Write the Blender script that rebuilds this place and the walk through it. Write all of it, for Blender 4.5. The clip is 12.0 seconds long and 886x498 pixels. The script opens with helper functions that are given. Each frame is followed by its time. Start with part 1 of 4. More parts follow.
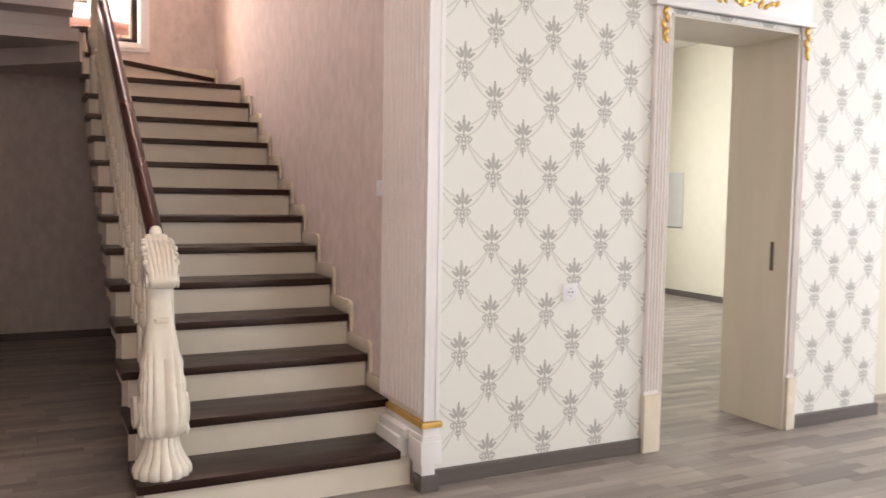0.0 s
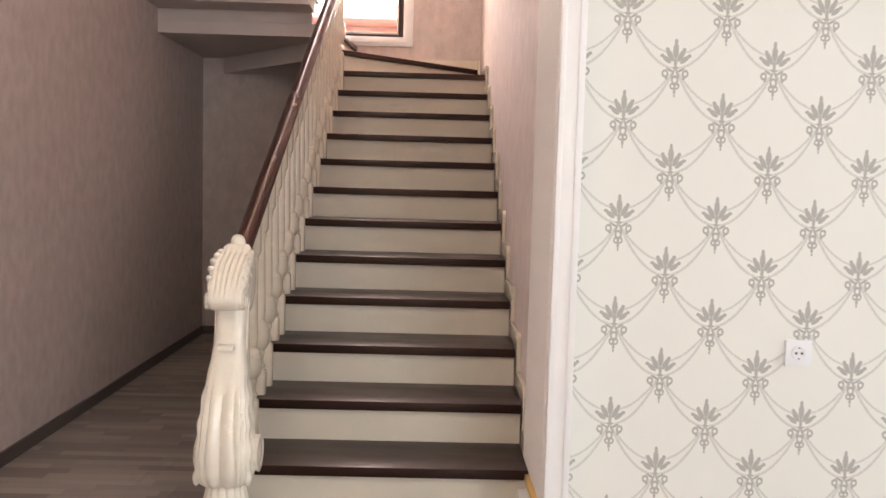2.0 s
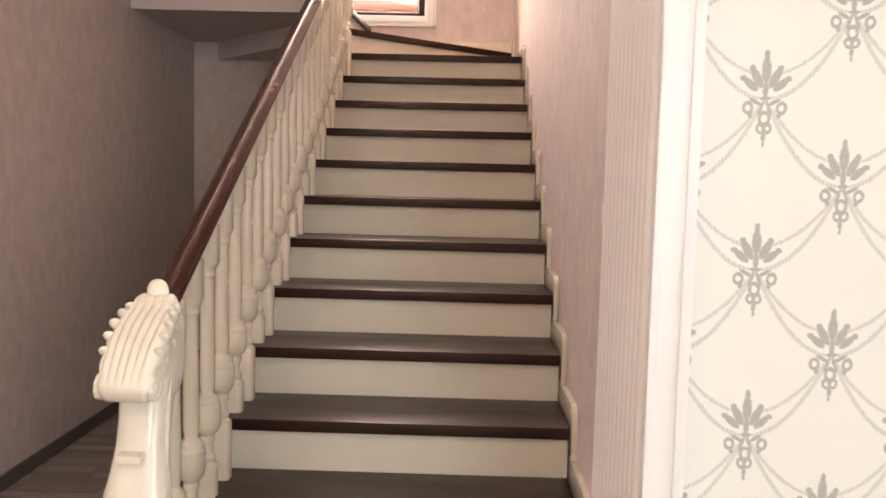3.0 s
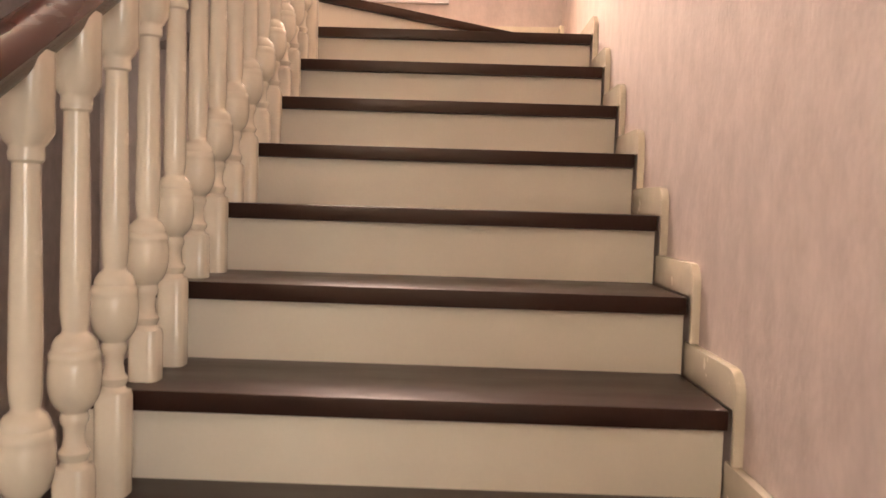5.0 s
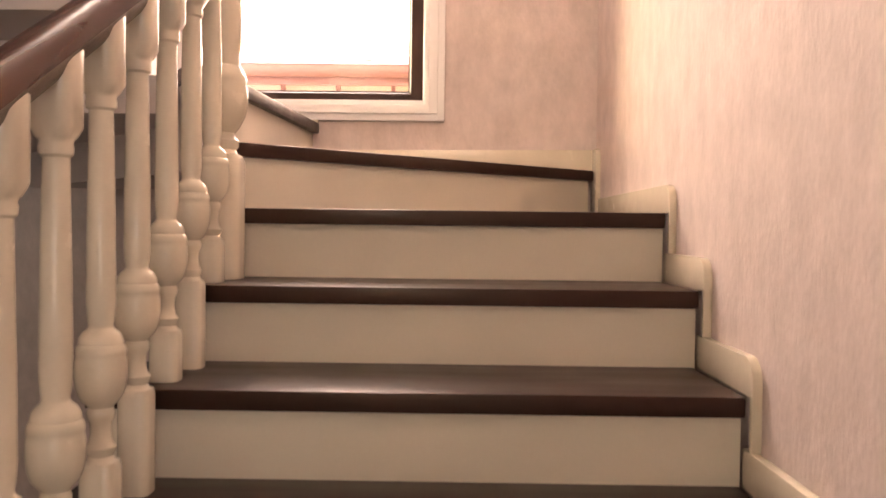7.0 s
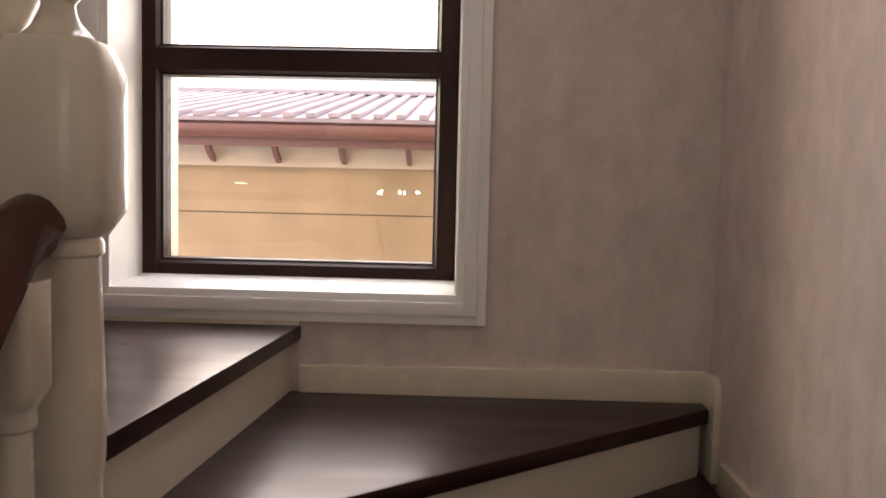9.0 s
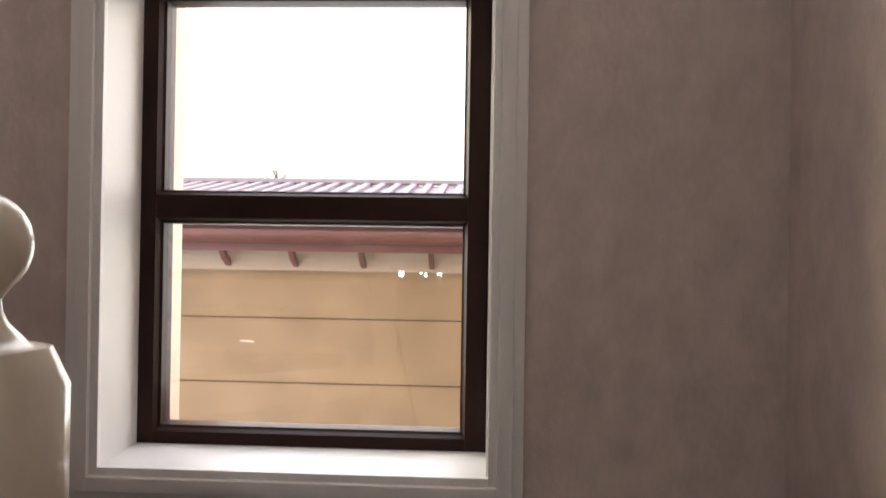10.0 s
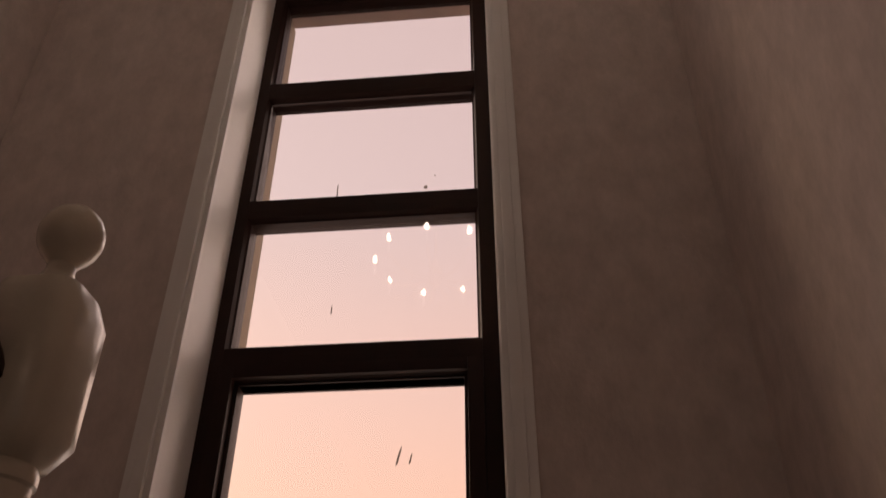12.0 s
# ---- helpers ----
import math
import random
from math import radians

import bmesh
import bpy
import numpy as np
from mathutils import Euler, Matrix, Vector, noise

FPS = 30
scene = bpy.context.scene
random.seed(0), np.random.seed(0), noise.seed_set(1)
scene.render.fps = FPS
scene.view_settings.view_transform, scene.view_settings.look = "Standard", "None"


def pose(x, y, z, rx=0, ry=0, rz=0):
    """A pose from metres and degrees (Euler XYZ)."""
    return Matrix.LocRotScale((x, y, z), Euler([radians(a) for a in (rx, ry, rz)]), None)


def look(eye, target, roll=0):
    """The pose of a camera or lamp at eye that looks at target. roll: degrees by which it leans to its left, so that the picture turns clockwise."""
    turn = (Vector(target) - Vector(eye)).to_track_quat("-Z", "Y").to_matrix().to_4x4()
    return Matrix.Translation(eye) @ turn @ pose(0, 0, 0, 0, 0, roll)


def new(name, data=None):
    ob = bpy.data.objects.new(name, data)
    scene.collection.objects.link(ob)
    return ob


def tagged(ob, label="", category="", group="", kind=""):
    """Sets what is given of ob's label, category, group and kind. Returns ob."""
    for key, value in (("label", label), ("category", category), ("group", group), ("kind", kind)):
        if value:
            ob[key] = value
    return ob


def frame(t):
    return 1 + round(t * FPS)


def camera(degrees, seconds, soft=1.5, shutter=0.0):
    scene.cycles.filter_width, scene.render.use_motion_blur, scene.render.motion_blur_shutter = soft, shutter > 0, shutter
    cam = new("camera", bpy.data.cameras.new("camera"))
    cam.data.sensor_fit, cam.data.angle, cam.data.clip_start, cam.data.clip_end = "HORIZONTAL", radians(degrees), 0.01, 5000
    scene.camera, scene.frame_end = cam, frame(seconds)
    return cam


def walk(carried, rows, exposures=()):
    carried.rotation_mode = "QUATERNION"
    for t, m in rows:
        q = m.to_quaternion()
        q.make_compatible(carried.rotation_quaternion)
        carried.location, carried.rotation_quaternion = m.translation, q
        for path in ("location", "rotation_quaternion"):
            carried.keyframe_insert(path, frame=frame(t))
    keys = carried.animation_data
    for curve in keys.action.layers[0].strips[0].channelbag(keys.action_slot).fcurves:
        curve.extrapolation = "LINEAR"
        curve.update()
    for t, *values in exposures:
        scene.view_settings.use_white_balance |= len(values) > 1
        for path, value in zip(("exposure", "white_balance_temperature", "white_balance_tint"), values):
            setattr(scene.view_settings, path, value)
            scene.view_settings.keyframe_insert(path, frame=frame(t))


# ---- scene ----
cam = camera(57.0, 12.0, shutter=0.2)
PATH = [
    (0, (-1.555, -3.354, 1.35), (-0.656, -1.573, 1.215), 1.0),
    (0.5, (-1.139, -3.328, 1.351), (-0.609, -1.405, 1.208), 1.3),
    (1, (-0.774, -3.214, 1.378), (-0.496, -1.239, 1.227), 1.1),
    (1.5, (-0.456, -3.027, 1.378), (-0.334, -1.037, 1.226), 1.3),
    (2, (-0.402, -2.669, 1.396), (-0.362, -0.675, 1.237), 1.6),
    (2.5, (-0.37, -2.196, 1.408), (-0.383, -0.203, 1.244), 1.5),
    (2.7, (-0.361, -1.97, 1.45), (-0.39, 0.022, 1.274), 1.3),
    (4.5, (-0.488, -0.163, 1.443), (-0.529, 1.834, 1.34), 1.6),
    (5, (-0.499, 0.295, 1.54), (-0.528, 2.292, 1.432), 1.8),
    (5.5, (-0.55, 0.625, 1.693), (-0.584, 2.623, 1.612), 1.3),
    (6, (-0.529, 0.92, 1.859), (-0.56, 2.919, 1.791), 0.8),
    (6.5, (-0.557, 1.19, 2.014), (-0.584, 3.189, 1.956), 0.6),
    (7, (-0.533, 1.431, 2.166), (-0.556, 3.43, 2.118), 0.7),
    (7.2, (-0.539, 1.533, 2.25), (-0.55, 3.533, 2.208), 1.3),
    (8.8, (-0.629, 2.401, 2.875), (-0.672, 4.395, 2.73), 1.2),
    (9, (-0.634, 2.485, 2.931), (-0.684, 4.48, 2.793), 1.3),
    (9.5, (-0.644, 2.687, 3.087), (-0.726, 4.68, 2.946), 1.2),
    (10, (-0.663, 2.732, 3.179), (-0.768, 4.729, 3.189), 0.9),
    (10.5, (-0.655, 2.695, 3.231), (-0.788, 4.668, 3.531), 0.6),
    (11, (-0.642, 2.649, 3.289), (-0.793, 4.551, 3.888), 0.2),
    (11.5, (-0.63, 2.64, 3.251), (-0.789, 4.398, 4.191), 0.3),
    (12, (-0.62, 2.61, 3.268), (-0.777, 4.24, 4.416), 0.1),
]
EXPOSURES = [(0.0, 4.15, 6100, 10), (0.5, 4.5, 6150, 10), (1.0, 4.25, 6150, 10), (1.5, 4.12, 6100, 9), (2.0, 4.3, 6100, 9), (2.7, 4.48, 6250, 9), (4.5, 4.70, 6950, 10), (5.5, 4.74, 7000, 10), (6.5, 4.56, 7000, 10),
             (7.2, 4.33, 6900, 10), (8.8, 2.65, 5500, -2), (9.5, 2.35, 5500, -4), (10.0, 2.15, 5300, -5), (10.5, 0.48, 4850, -16), (10.8, 0.0, 6100, 4), (11.0, -0.3, 6600, 10), (11.4, -0.5, 7800, 18), (12.0, 0.1, 6900, 17)]
walk(cam, [(t, look(eye, target, roll)) for t, eye, target, roll in PATH], EXPOSURES)

# ---- world and lights ----
world = bpy.data.worlds.new("sky")
scene.world = world
world.use_nodes = True
wn = world.node_tree
sky = wn.nodes.new("ShaderNodeTexSky")
sky.sky_type, sky.sun_disc = "NISHITA", False
sky.sun_elevation, sky.sun_rotation = 0.14, radians(360 - 72)
sky.air_density, sky.dust_density, sky.ozone_density = 1.0, 10.0, 1.0
wn.nodes["Background"].inputs["Strength"].default_value = 0.15
# evening haze over the clear sky, warmest a little above the horizon
haze = wn.nodes.new("ShaderNodeVectorMath")
haze.operation = "MULTIPLY_ADD"
up = wn.nodes.new("ShaderNodeSeparateXYZ")
wn.links.new(wn.nodes.new("ShaderNodeTexCoord").outputs["Generated"], up.inputs[0])
belt = wn.nodes.new("ShaderNodeValToRGB")
belt.color_ramp.elements[0].position, belt.color_ramp.elements[0].color = 0.02, (0.43, 0.335, 0.325, 1)
belt.color_ramp.elements[1].position, belt.color_ramp.elements[1].color = 0.62, (0.47, 0.335, 0.31, 1)
glow_band = belt.color_ramp.elements.new(0.28)
glow_band.color = (0.65, 0.35, 0.235, 1)
wn.links.new(up.outputs[2], belt.inputs[0])
wn.links.new(belt.outputs[0], haze.inputs[0])
haze.inputs[1].default_value = (10.0, 10.0, 10.0)
wn.links.new(sky.outputs[0], haze.inputs[2])
wn.links.new(haze.outputs[0], wn.nodes["Background"].inputs[0])


def lamp(name, kind, m, watts, color, **more):
    data = bpy.data.lights.new(name, kind)
    data.energy, data.color = watts, color
    if "size" in more:
        data.shape, data.size, data.size_y = "RECTANGLE", more["size"][0], more["size"][1]
    if "soft" in more:
        data.shadow_soft_size = more["soft"]
    if "angle" in more:
        data.angle = more["angle"]
    ob = new(name, data)
    ob.matrix_world = m
    return ob


lamp("sun", "SUN", look((0, 0, 0), (0.942, -0.306, -0.14)), 0.5, (1.0, 0.86, 0.72), angle=radians(12))
# added unseen fill lamps for the hall, the first behind the walk's start
lamp("hall_fill_light", "AREA", look((1.4, -7.38, 1.8), (0.6, 0, 1.4)), 11.6, (1.0, 0.99, 1.0), size=(4.6, 2.2))
lamp("hall_side_light", "AREA", look((6.9, -2.3, 1.9), (0, -1.6, 1.5)), 12.0, (1.0, 0.98, 0.98), size=(2.4, 2.0))
# added warm fill lamp high in the upper gallery; no window is built there
lamp("gallery_fill_light", "AREA", look((-0.2, -7.38, 5.3), (-0.4, 4, 3.4)), 19, (1.0, 0.74, 0.58), size=(4.2, 1.6))
# area lamp in the tall stair window's opening, helping the sky's daylight in
lamp("stair_window_light", "AREA", look((-1.1, 4.98, 4.4), (-1.1, 0, 3.6)), 7.6, (1.0, 0.82, 0.72), size=(0.78, 3.4))
# added fill lamp that brightens the side room, before its closed end wall
lamp("side_room_light", "AREA", look((3.6, 5.7, 1.9), (3.6, 0, 1.2)), 10, (1.0, 0.98, 0.92), size=(2.6, 1.7))

# ---- materials ----


def mat(name, base, rough=0.5, metal=0.0, vary=0.08, scale=8.0, bump=0.0, bscale=120.0, coat=0.0, stretch=None, rand=0.0, spec=0.5, smudge=0.07):
    m = bpy.data.materials.new(name)
    m.use_nodes = True
    t = m.node_tree
    b = t.nodes["Principled BSDF"]
    b.inputs["Roughness"].default_value, b.inputs["Metallic"].default_value = rough, metal
    b.inputs["Coat Weight"].default_value = coat
    b.inputs["Coat Roughness"].default_value = 0.15
    b.inputs["Specular IOR Level"].default_value = spec
    geo = t.nodes.new("ShaderNodeTexCoord")
    src = geo.outputs["Object"]
    if stretch:
        mp = t.nodes.new("ShaderNodeMapping")
        mp.inputs["Scale"].default_value = stretch
        t.links.new(src, mp.inputs[0])
        src = mp.outputs[0]
    n1 = t.nodes.new("ShaderNodeTexNoise")
    n1.inputs["Scale"].default_value, n1.inputs["Detail"].default_value = scale, 6
    n2 = t.nodes.new("ShaderNodeTexNoise")
    n2.inputs["Scale"].default_value, n2.inputs["Detail"].default_value = bscale, 4
    t.links.new(src, n1.inputs["Vector"])
    t.links.new(src, n2.inputs["Vector"])
    add = t.nodes.new("ShaderNodeMath")
    add.operation = "MULTIPLY_ADD"
    t.links.new(n2.outputs["Fac"], add.inputs[0])
    add.inputs[1].default_value = 0.35
    t.links.new(n1.outputs["Fac"], add.inputs[2])
    fac = add.outputs[0]
    if rand:
        oi = t.nodes.new("ShaderNodeObjectInfo")
        r = t.nodes.new("ShaderNodeMath")
        r.operation = "MULTIPLY_ADD"
        t.links.new(oi.outputs["Random"], r.inputs[0])
        r.inputs[1].default_value = rand
        t.links.new(fac, r.inputs[2])
        fac = r.outputs[0]
    ramp = t.nodes.new("ShaderNodeMapRange")
    ramp.inputs["From Min"].default_value, ramp.inputs["From Max"].default_value = 0.35, 1.0 + rand
    ramp.inputs["To Min"].default_value, ramp.inputs["To Max"].default_value = 1 - vary, 1 + vary
    t.links.new(fac, ramp.inputs["Value"])
    col = t.nodes.new("ShaderNodeVectorMath")
    col.operation = "SCALE"
    col.inputs[0].default_value = base
    t.links.new(ramp.outputs[0], col.inputs["Scale"])
    t.links.new(col.outputs[0], b.inputs["Base Color"])
    rr = t.nodes.new("ShaderNodeMapRange")
    rr.inputs["To Min"].default_value, rr.inputs["To Max"].default_value = max(rough - smudge, 0.02), min(rough + smudge, 1)
    t.links.new(n1.outputs["Fac"], rr.inputs["Value"])
    t.links.new(rr.outputs[0], b.inputs["Roughness"])
    if bump:
        bp = t.nodes.new("ShaderNodeBump")
        bp.inputs["Strength"].default_value, bp.inputs["Distance"].default_value = bump, 0.002
        t.links.new(n2.outputs["Fac"], bp.inputs["Height"])
        t.links.new(bp.outputs[0], b.inputs["Normal"])
    return m


PINK = mat("rose_wallpaper", (0.65, 0.555, 0.525), 0.75, vary=0.15, scale=17, bump=0.7, bscale=80, stretch=(1, 1, 0.6))
CREAMWALL = mat("cream_wall", (0.74, 0.70, 0.58), 0.7, vary=0.04)
CEIL = mat("ceiling_paint", (0.78, 0.74, 0.71), 0.8, vary=0.03)
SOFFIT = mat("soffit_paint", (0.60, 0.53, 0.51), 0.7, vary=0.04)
WHITE = mat("white_gloss_paint", (0.87, 0.855, 0.85), 0.35, vary=0.03, bump=0.08)
ROSEWHITE = mat("pilaster_paint", (0.84, 0.79, 0.77), 0.4, vary=0.04)
CREAM = mat("cream_enamel", (0.74, 0.67, 0.54), 0.25, vary=0.06, scale=14, bump=0.1, coat=0.4)
CARVED = mat("ivory_enamel", (0.82, 0.76, 0.65), 0.25, vary=0.06, scale=18, bump=0.1, coat=0.4)
RISER = mat("riser_paint", (0.77, 0.71, 0.60), 0.45, vary=0.05, scale=5, bump=0.1)
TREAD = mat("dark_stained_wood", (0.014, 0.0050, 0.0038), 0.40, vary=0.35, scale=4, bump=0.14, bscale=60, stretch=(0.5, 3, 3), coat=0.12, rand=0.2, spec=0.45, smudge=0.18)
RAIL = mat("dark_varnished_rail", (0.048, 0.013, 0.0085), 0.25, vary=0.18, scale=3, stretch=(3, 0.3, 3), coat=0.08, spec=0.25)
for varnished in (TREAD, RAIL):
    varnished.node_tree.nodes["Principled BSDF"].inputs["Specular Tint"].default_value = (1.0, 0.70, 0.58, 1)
TAN = mat("tan_groove_paint", (0.42, 0.31, 0.20), 0.5, vary=0.1)
GOLD = mat("gold_paint", (0.75, 0.48, 0.14), 0.32, metal=0.7, vary=0.12, scale=40)


def strip_floor():
    """Three-strip laminate: narrow strips of random tone, with a fine grain."""
    m = mat("grey_laminate", (0.30, 0.262, 0.235), 0.40, vary=0.30, scale=3.0, bump=0.1, bscale=26, stretch=(0.35, 9, 1), rand=0.35)
    t = m.node_tree
    geo = t.nodes.new("ShaderNodeNewGeometry")
    xyz = t.nodes.new("ShaderNodeSeparateXYZ")
    t.links.new(geo.outputs["Position"], xyz.inputs[0])

    def f(op, a, b):
        n = t.nodes.new("ShaderNodeMath")
        n.operation = op
        for k, v in enumerate((a, b)):
            if isinstance(v, (int, float)):
                n.inputs[k].default_value = v
            else:
                t.links.new(v, n.inputs[k])
        return n.outputs[0]

    row = f("FLOOR", f("DIVIDE", xyz.outputs[1], 0.19 / 3), 0)
    off = t.nodes.new("ShaderNodeTexWhiteNoise")
    off.noise_dimensions = "1D"
    t.links.new(row, off.inputs["W"])
    col = f("FLOOR", f("DIVIDE", f("ADD", xyz.outputs[0], f("MULTIPLY", off.outputs["Value"], 3.0)), 0.42), 0)
    cv = t.nodes.new("ShaderNodeCombineXYZ")
    t.links.new(row, cv.inputs[0])
    t.links.new(col, cv.inputs[1])
    tone = t.nodes.new("ShaderNodeTexWhiteNoise")
    tone.noise_dimensions = "2D"
    t.links.new(cv.outputs[0], tone.inputs["Vector"])
    b = t.nodes["Principled BSDF"]
    old = b.inputs["Base Color"].links[0].from_socket
    sc = t.nodes.new("ShaderNodeVectorMath")
    sc.operation = "SCALE"
    t.links.new(old, sc.inputs[0])
    t.links.new(f("ADD", f("MULTIPLY", tone.outputs["Value"], 0.62), 0.68), sc.inputs["Scale"])
    t.links.new(sc.outputs[0], b.inputs["Base Color"])
    return m


PLANK = strip_floor()
PANEL = mat("pale_grey_board", (0.58, 0.58, 0.56), 0.5, vary=0.03)
GROUT = mat("floor_joint", (0.08, 0.07, 0.06), 0.8)
SKIRT = mat("grey_skirting", (0.115, 0.098, 0.09), 0.5, vary=0.15, stretch=(0.3, 0.3, 4))
FRAME = mat("brown_window_foil", (0.024, 0.010, 0.0075), 0.5, vary=0.2, scale=20, spec=0.18)
JAMB = mat("jamb_veneer", (0.66, 0.60, 0.52), 0.5, vary=0.07, scale=4, stretch=(2, 2, 0.3))
PLASTIC = mat("white_plastic", (0.82, 0.83, 0.85), 0.3, vary=0.02)
METAL = mat("dark_metal", (0.12, 0.11, 0.10), 0.35, metal=0.9)
STONE = mat("sand_render", (0.41, 0.32, 0.20), 0.85, vary=0.24, scale=3.5, bump=0.3)
JOINT = mat("sandy_joint", (0.13, 0.095, 0.055), 0.9, vary=0.3, scale=6)
OUTWHITE = mat("facade_cream", (0.56, 0.49, 0.39), 0.8, vary=0.06)
ROOF = mat("grey_metal_sheet", (0.36, 0.325, 0.36), 0.5, vary=0.10, scale=1.5)
GUTTER = mat("red_brown_gutter", (0.20, 0.105, 0.095), 0.45, vary=0.12)
EARTH = mat("yard_earth", (0.24, 0.20, 0.16), 0.95, vary=0.25, scale=1.2)
TWIG = mat("bare_twigs", (0.20, 0.17, 0.15), 0.9)


def glass():
    m = bpy.data.materials.new("window_glass")
    m.use_nodes = True
    t = m.node_tree
    t.nodes.remove(t.nodes["Principled BSDF"])
    tr, gl, mx, fr = (t.nodes.new("ShaderNode" + k) for k in ("BsdfTransparent", "BsdfGlossy", "MixShader", "LayerWeight"))
    gl.inputs["Roughness"].default_value = 0.01
    tr.inputs["Color"].default_value = (0.93, 0.93, 0.92, 1)
    pw, ma = t.nodes.new("ShaderNodeMath"), t.nodes.new("ShaderNodeMath")
    pw.operation, ma.operation = "POWER", "MULTIPLY_ADD"
    fr.inputs["Blend"].default_value = 0.5
    t.links.new(fr.outputs["Facing"], pw.inputs[0])
    pw.inputs[1].default_value = 4.0
    t.links.new(pw.outputs[0], ma.inputs[0])
    ma.inputs[1].default_value, ma.inputs[2].default_value = 0.6, 0.035
    t.links.new(ma.outputs[0], mx.inputs[0])
    t.links.new(tr.outputs[0], mx.inputs[1])
    t.links.new(gl.outputs[0], mx.inputs[2])
    t.links.new(mx.outputs[0], t.nodes["Material Output"].inputs["Surface"])
    return m


GLASS = glass()


def glow(name, color, strength):
    m = bpy.data.materials.new(name)
    m.use_nodes = True
    b = m.node_tree.nodes["Principled BSDF"]
    b.inputs["Emission Color"].default_value = (*color, 1)
    b.inputs["Emission Strength"].default_value = strength
    return m


BULB = glow("lit_bulb", (1.0, 0.86, 0.70), 40.0)


def damask():
    """Ivory paper printed with grey lilies hung on double swags."""
    m = bpy.data.materials.new("lily_swag_wallpaper")
    m.use_nodes = True
    t = m.node_tree
    bsdf = t.nodes["Principled BSDF"]

    def f(op, *args, clamp=False):
        n = t.nodes.new("ShaderNodeMath")
        n.operation, n.use_clamp = op, clamp
        for k, v in enumerate(args):
            if isinstance(v, (int, float)):
                n.inputs[k].default_value = v
            else:
                t.links.new(v, n.inputs[k])
        return n.outputs[0]

    geo = t.nodes.new("ShaderNodeNewGeometry")
    xyz = t.nodes.new("ShaderNodeSeparateXYZ")
    t.links.new(geo.outputs["Position"], xyz.inputs[0])
    wob = t.nodes.new("ShaderNodeTexNoise")
    wob.inputs["Scale"].default_value = 140
    t.links.new(geo.outputs["Position"], wob.inputs["Vector"])
    jit = f("MULTIPLY", f("SUBTRACT", wob.outputs["Fac"], 0.5), 0.006)
    PX, PZ = 0.319, 0.3335
    total = None

    def ell(a, b, cx, cy, rx, ry, deg=0.0, ring=0.0):
        c, s_ = math.cos(radians(deg)), math.sin(radians(deg))
        cx, cy, rx, ry = cx * 0.93, cy * 0.93, rx * 0.95, ry * 0.93
        dx, dy = f("SUBTRACT", a, cx), f("SUBTRACT", b, cy)
        p = f("ADD", f("MULTIPLY", dx, c / rx), f("MULTIPLY", dy, -s_ / rx))
        q = f("ADD", f("MULTIPLY", dx, s_ / ry), f("MULTIPLY", dy, c / ry))
        d = f("SQRT", f("ADD", f("MULTIPLY", p, p), f("MULTIPLY", q, q)))
        d = f("ABSOLUTE", f("SUBTRACT", d, 1.0)) if ring else d
        edge = ring if ring else 1.0
        return f("MULTIPLY", f("SUBTRACT", edge, d), 7.0, clamp=True)

    for sx, sz in ((0.0, 0.0), (0.5, 0.5)):
        u = f("ADD", f("DIVIDE", f("SUBTRACT", xyz.outputs[0], 0.379), PX), 0.5 + sx + 40)
        v = f("ADD", f("DIVIDE", f("SUBTRACT", xyz.outputs[2], 1.452), PZ), 0.5 + sz + 40)
        a = f("ABSOLUTE", f("MULTIPLY", f("SUBTRACT", f("FRACT", u), 0.5), PX))
        b = f("ADD", f("MULTIPLY", f("SUBTRACT", f("FRACT", v), 0.5), PZ), jit)
        a = f("ADD", a, f("MULTIPLY", jit, 0.6))
        shapes = [ell(a, b, 0, 0.060, 0.0105, 0.029), ell(a, b, 0, 0.090, 0.0060, 0.012), ell(a, b, 0.0190, 0.044, 0.0096, 0.025, 28), ell(a, b, 0.029, 0.064, 0.0070, 0.0070),
                  ell(a, b, 0.031, 0.030, 0.0086, 0.021, 50), ell(a, b, 0.047, 0.043, 0.0074, 0.0066), ell(a, b, 0, 0.020, 0.0062, 0.020), ell(a, b, 0, 0.002, 0.0125, 0.0050),
                  ell(a, b, 0.019, -0.006, 0.0046, 0.017, 62), ell(a, b, 0.035, -0.018, 0.0085, 0.0105, 10, 0.45), ell(a, b, 0.030, -0.034, 0.0052, 0.0058),
                  ell(a, b, 0.008, -0.018, 0.0040, 0.018, -20), ell(a, b, 0.0, -0.040, 0.0095, 0.0125, 0, 0.42), ell(a, b, 0.0075, -0.061, 0.0066, 0.0085, 20, 0.5),
                  ell(a, b, 0, -0.079, 0.0052, 0.009), ell(a, b, 0, -0.093, 0.0030, 0.007)]
        s1 = f("DIVIDE", a, PX / 2)
        fall = f("SUBTRACT", f("MULTIPLY", s1, 2.0), f("MULTIPLY", s1, s1))
        slope = f("ADD", 1.0, f("MULTIPLY", f("SUBTRACT", 1.0, s1), 1.6))
        for depth, wide, dash in ((PZ / 2, 0.0040, 0.0), (0.120, 0.0029, 1.0)):
            gap = f("ABSOLUTE", f("ADD", b, f("MULTIPLY", fall, depth)))
            line = f("MULTIPLY", f("SUBTRACT", 1.0, f("DIVIDE", gap, f("MULTIPLY", slope, wide))), 3.0, clamp=True)
            beads = f("ADD", 0.85, f("MULTIPLY", f("SINE", f("MULTIPLY", f("ADD", a, f("MULTIPLY", fall, 0.1)), 650.0)), 0.5), clamp=True)
            shapes.append(f("MULTIPLY", line, f("MULTIPLY", beads, 0.62)))
        for sh in shapes:
            total = sh if total is None else f("MAXIMUM", total, sh)
    fine = t.nodes.new("ShaderNodeTexNoise")
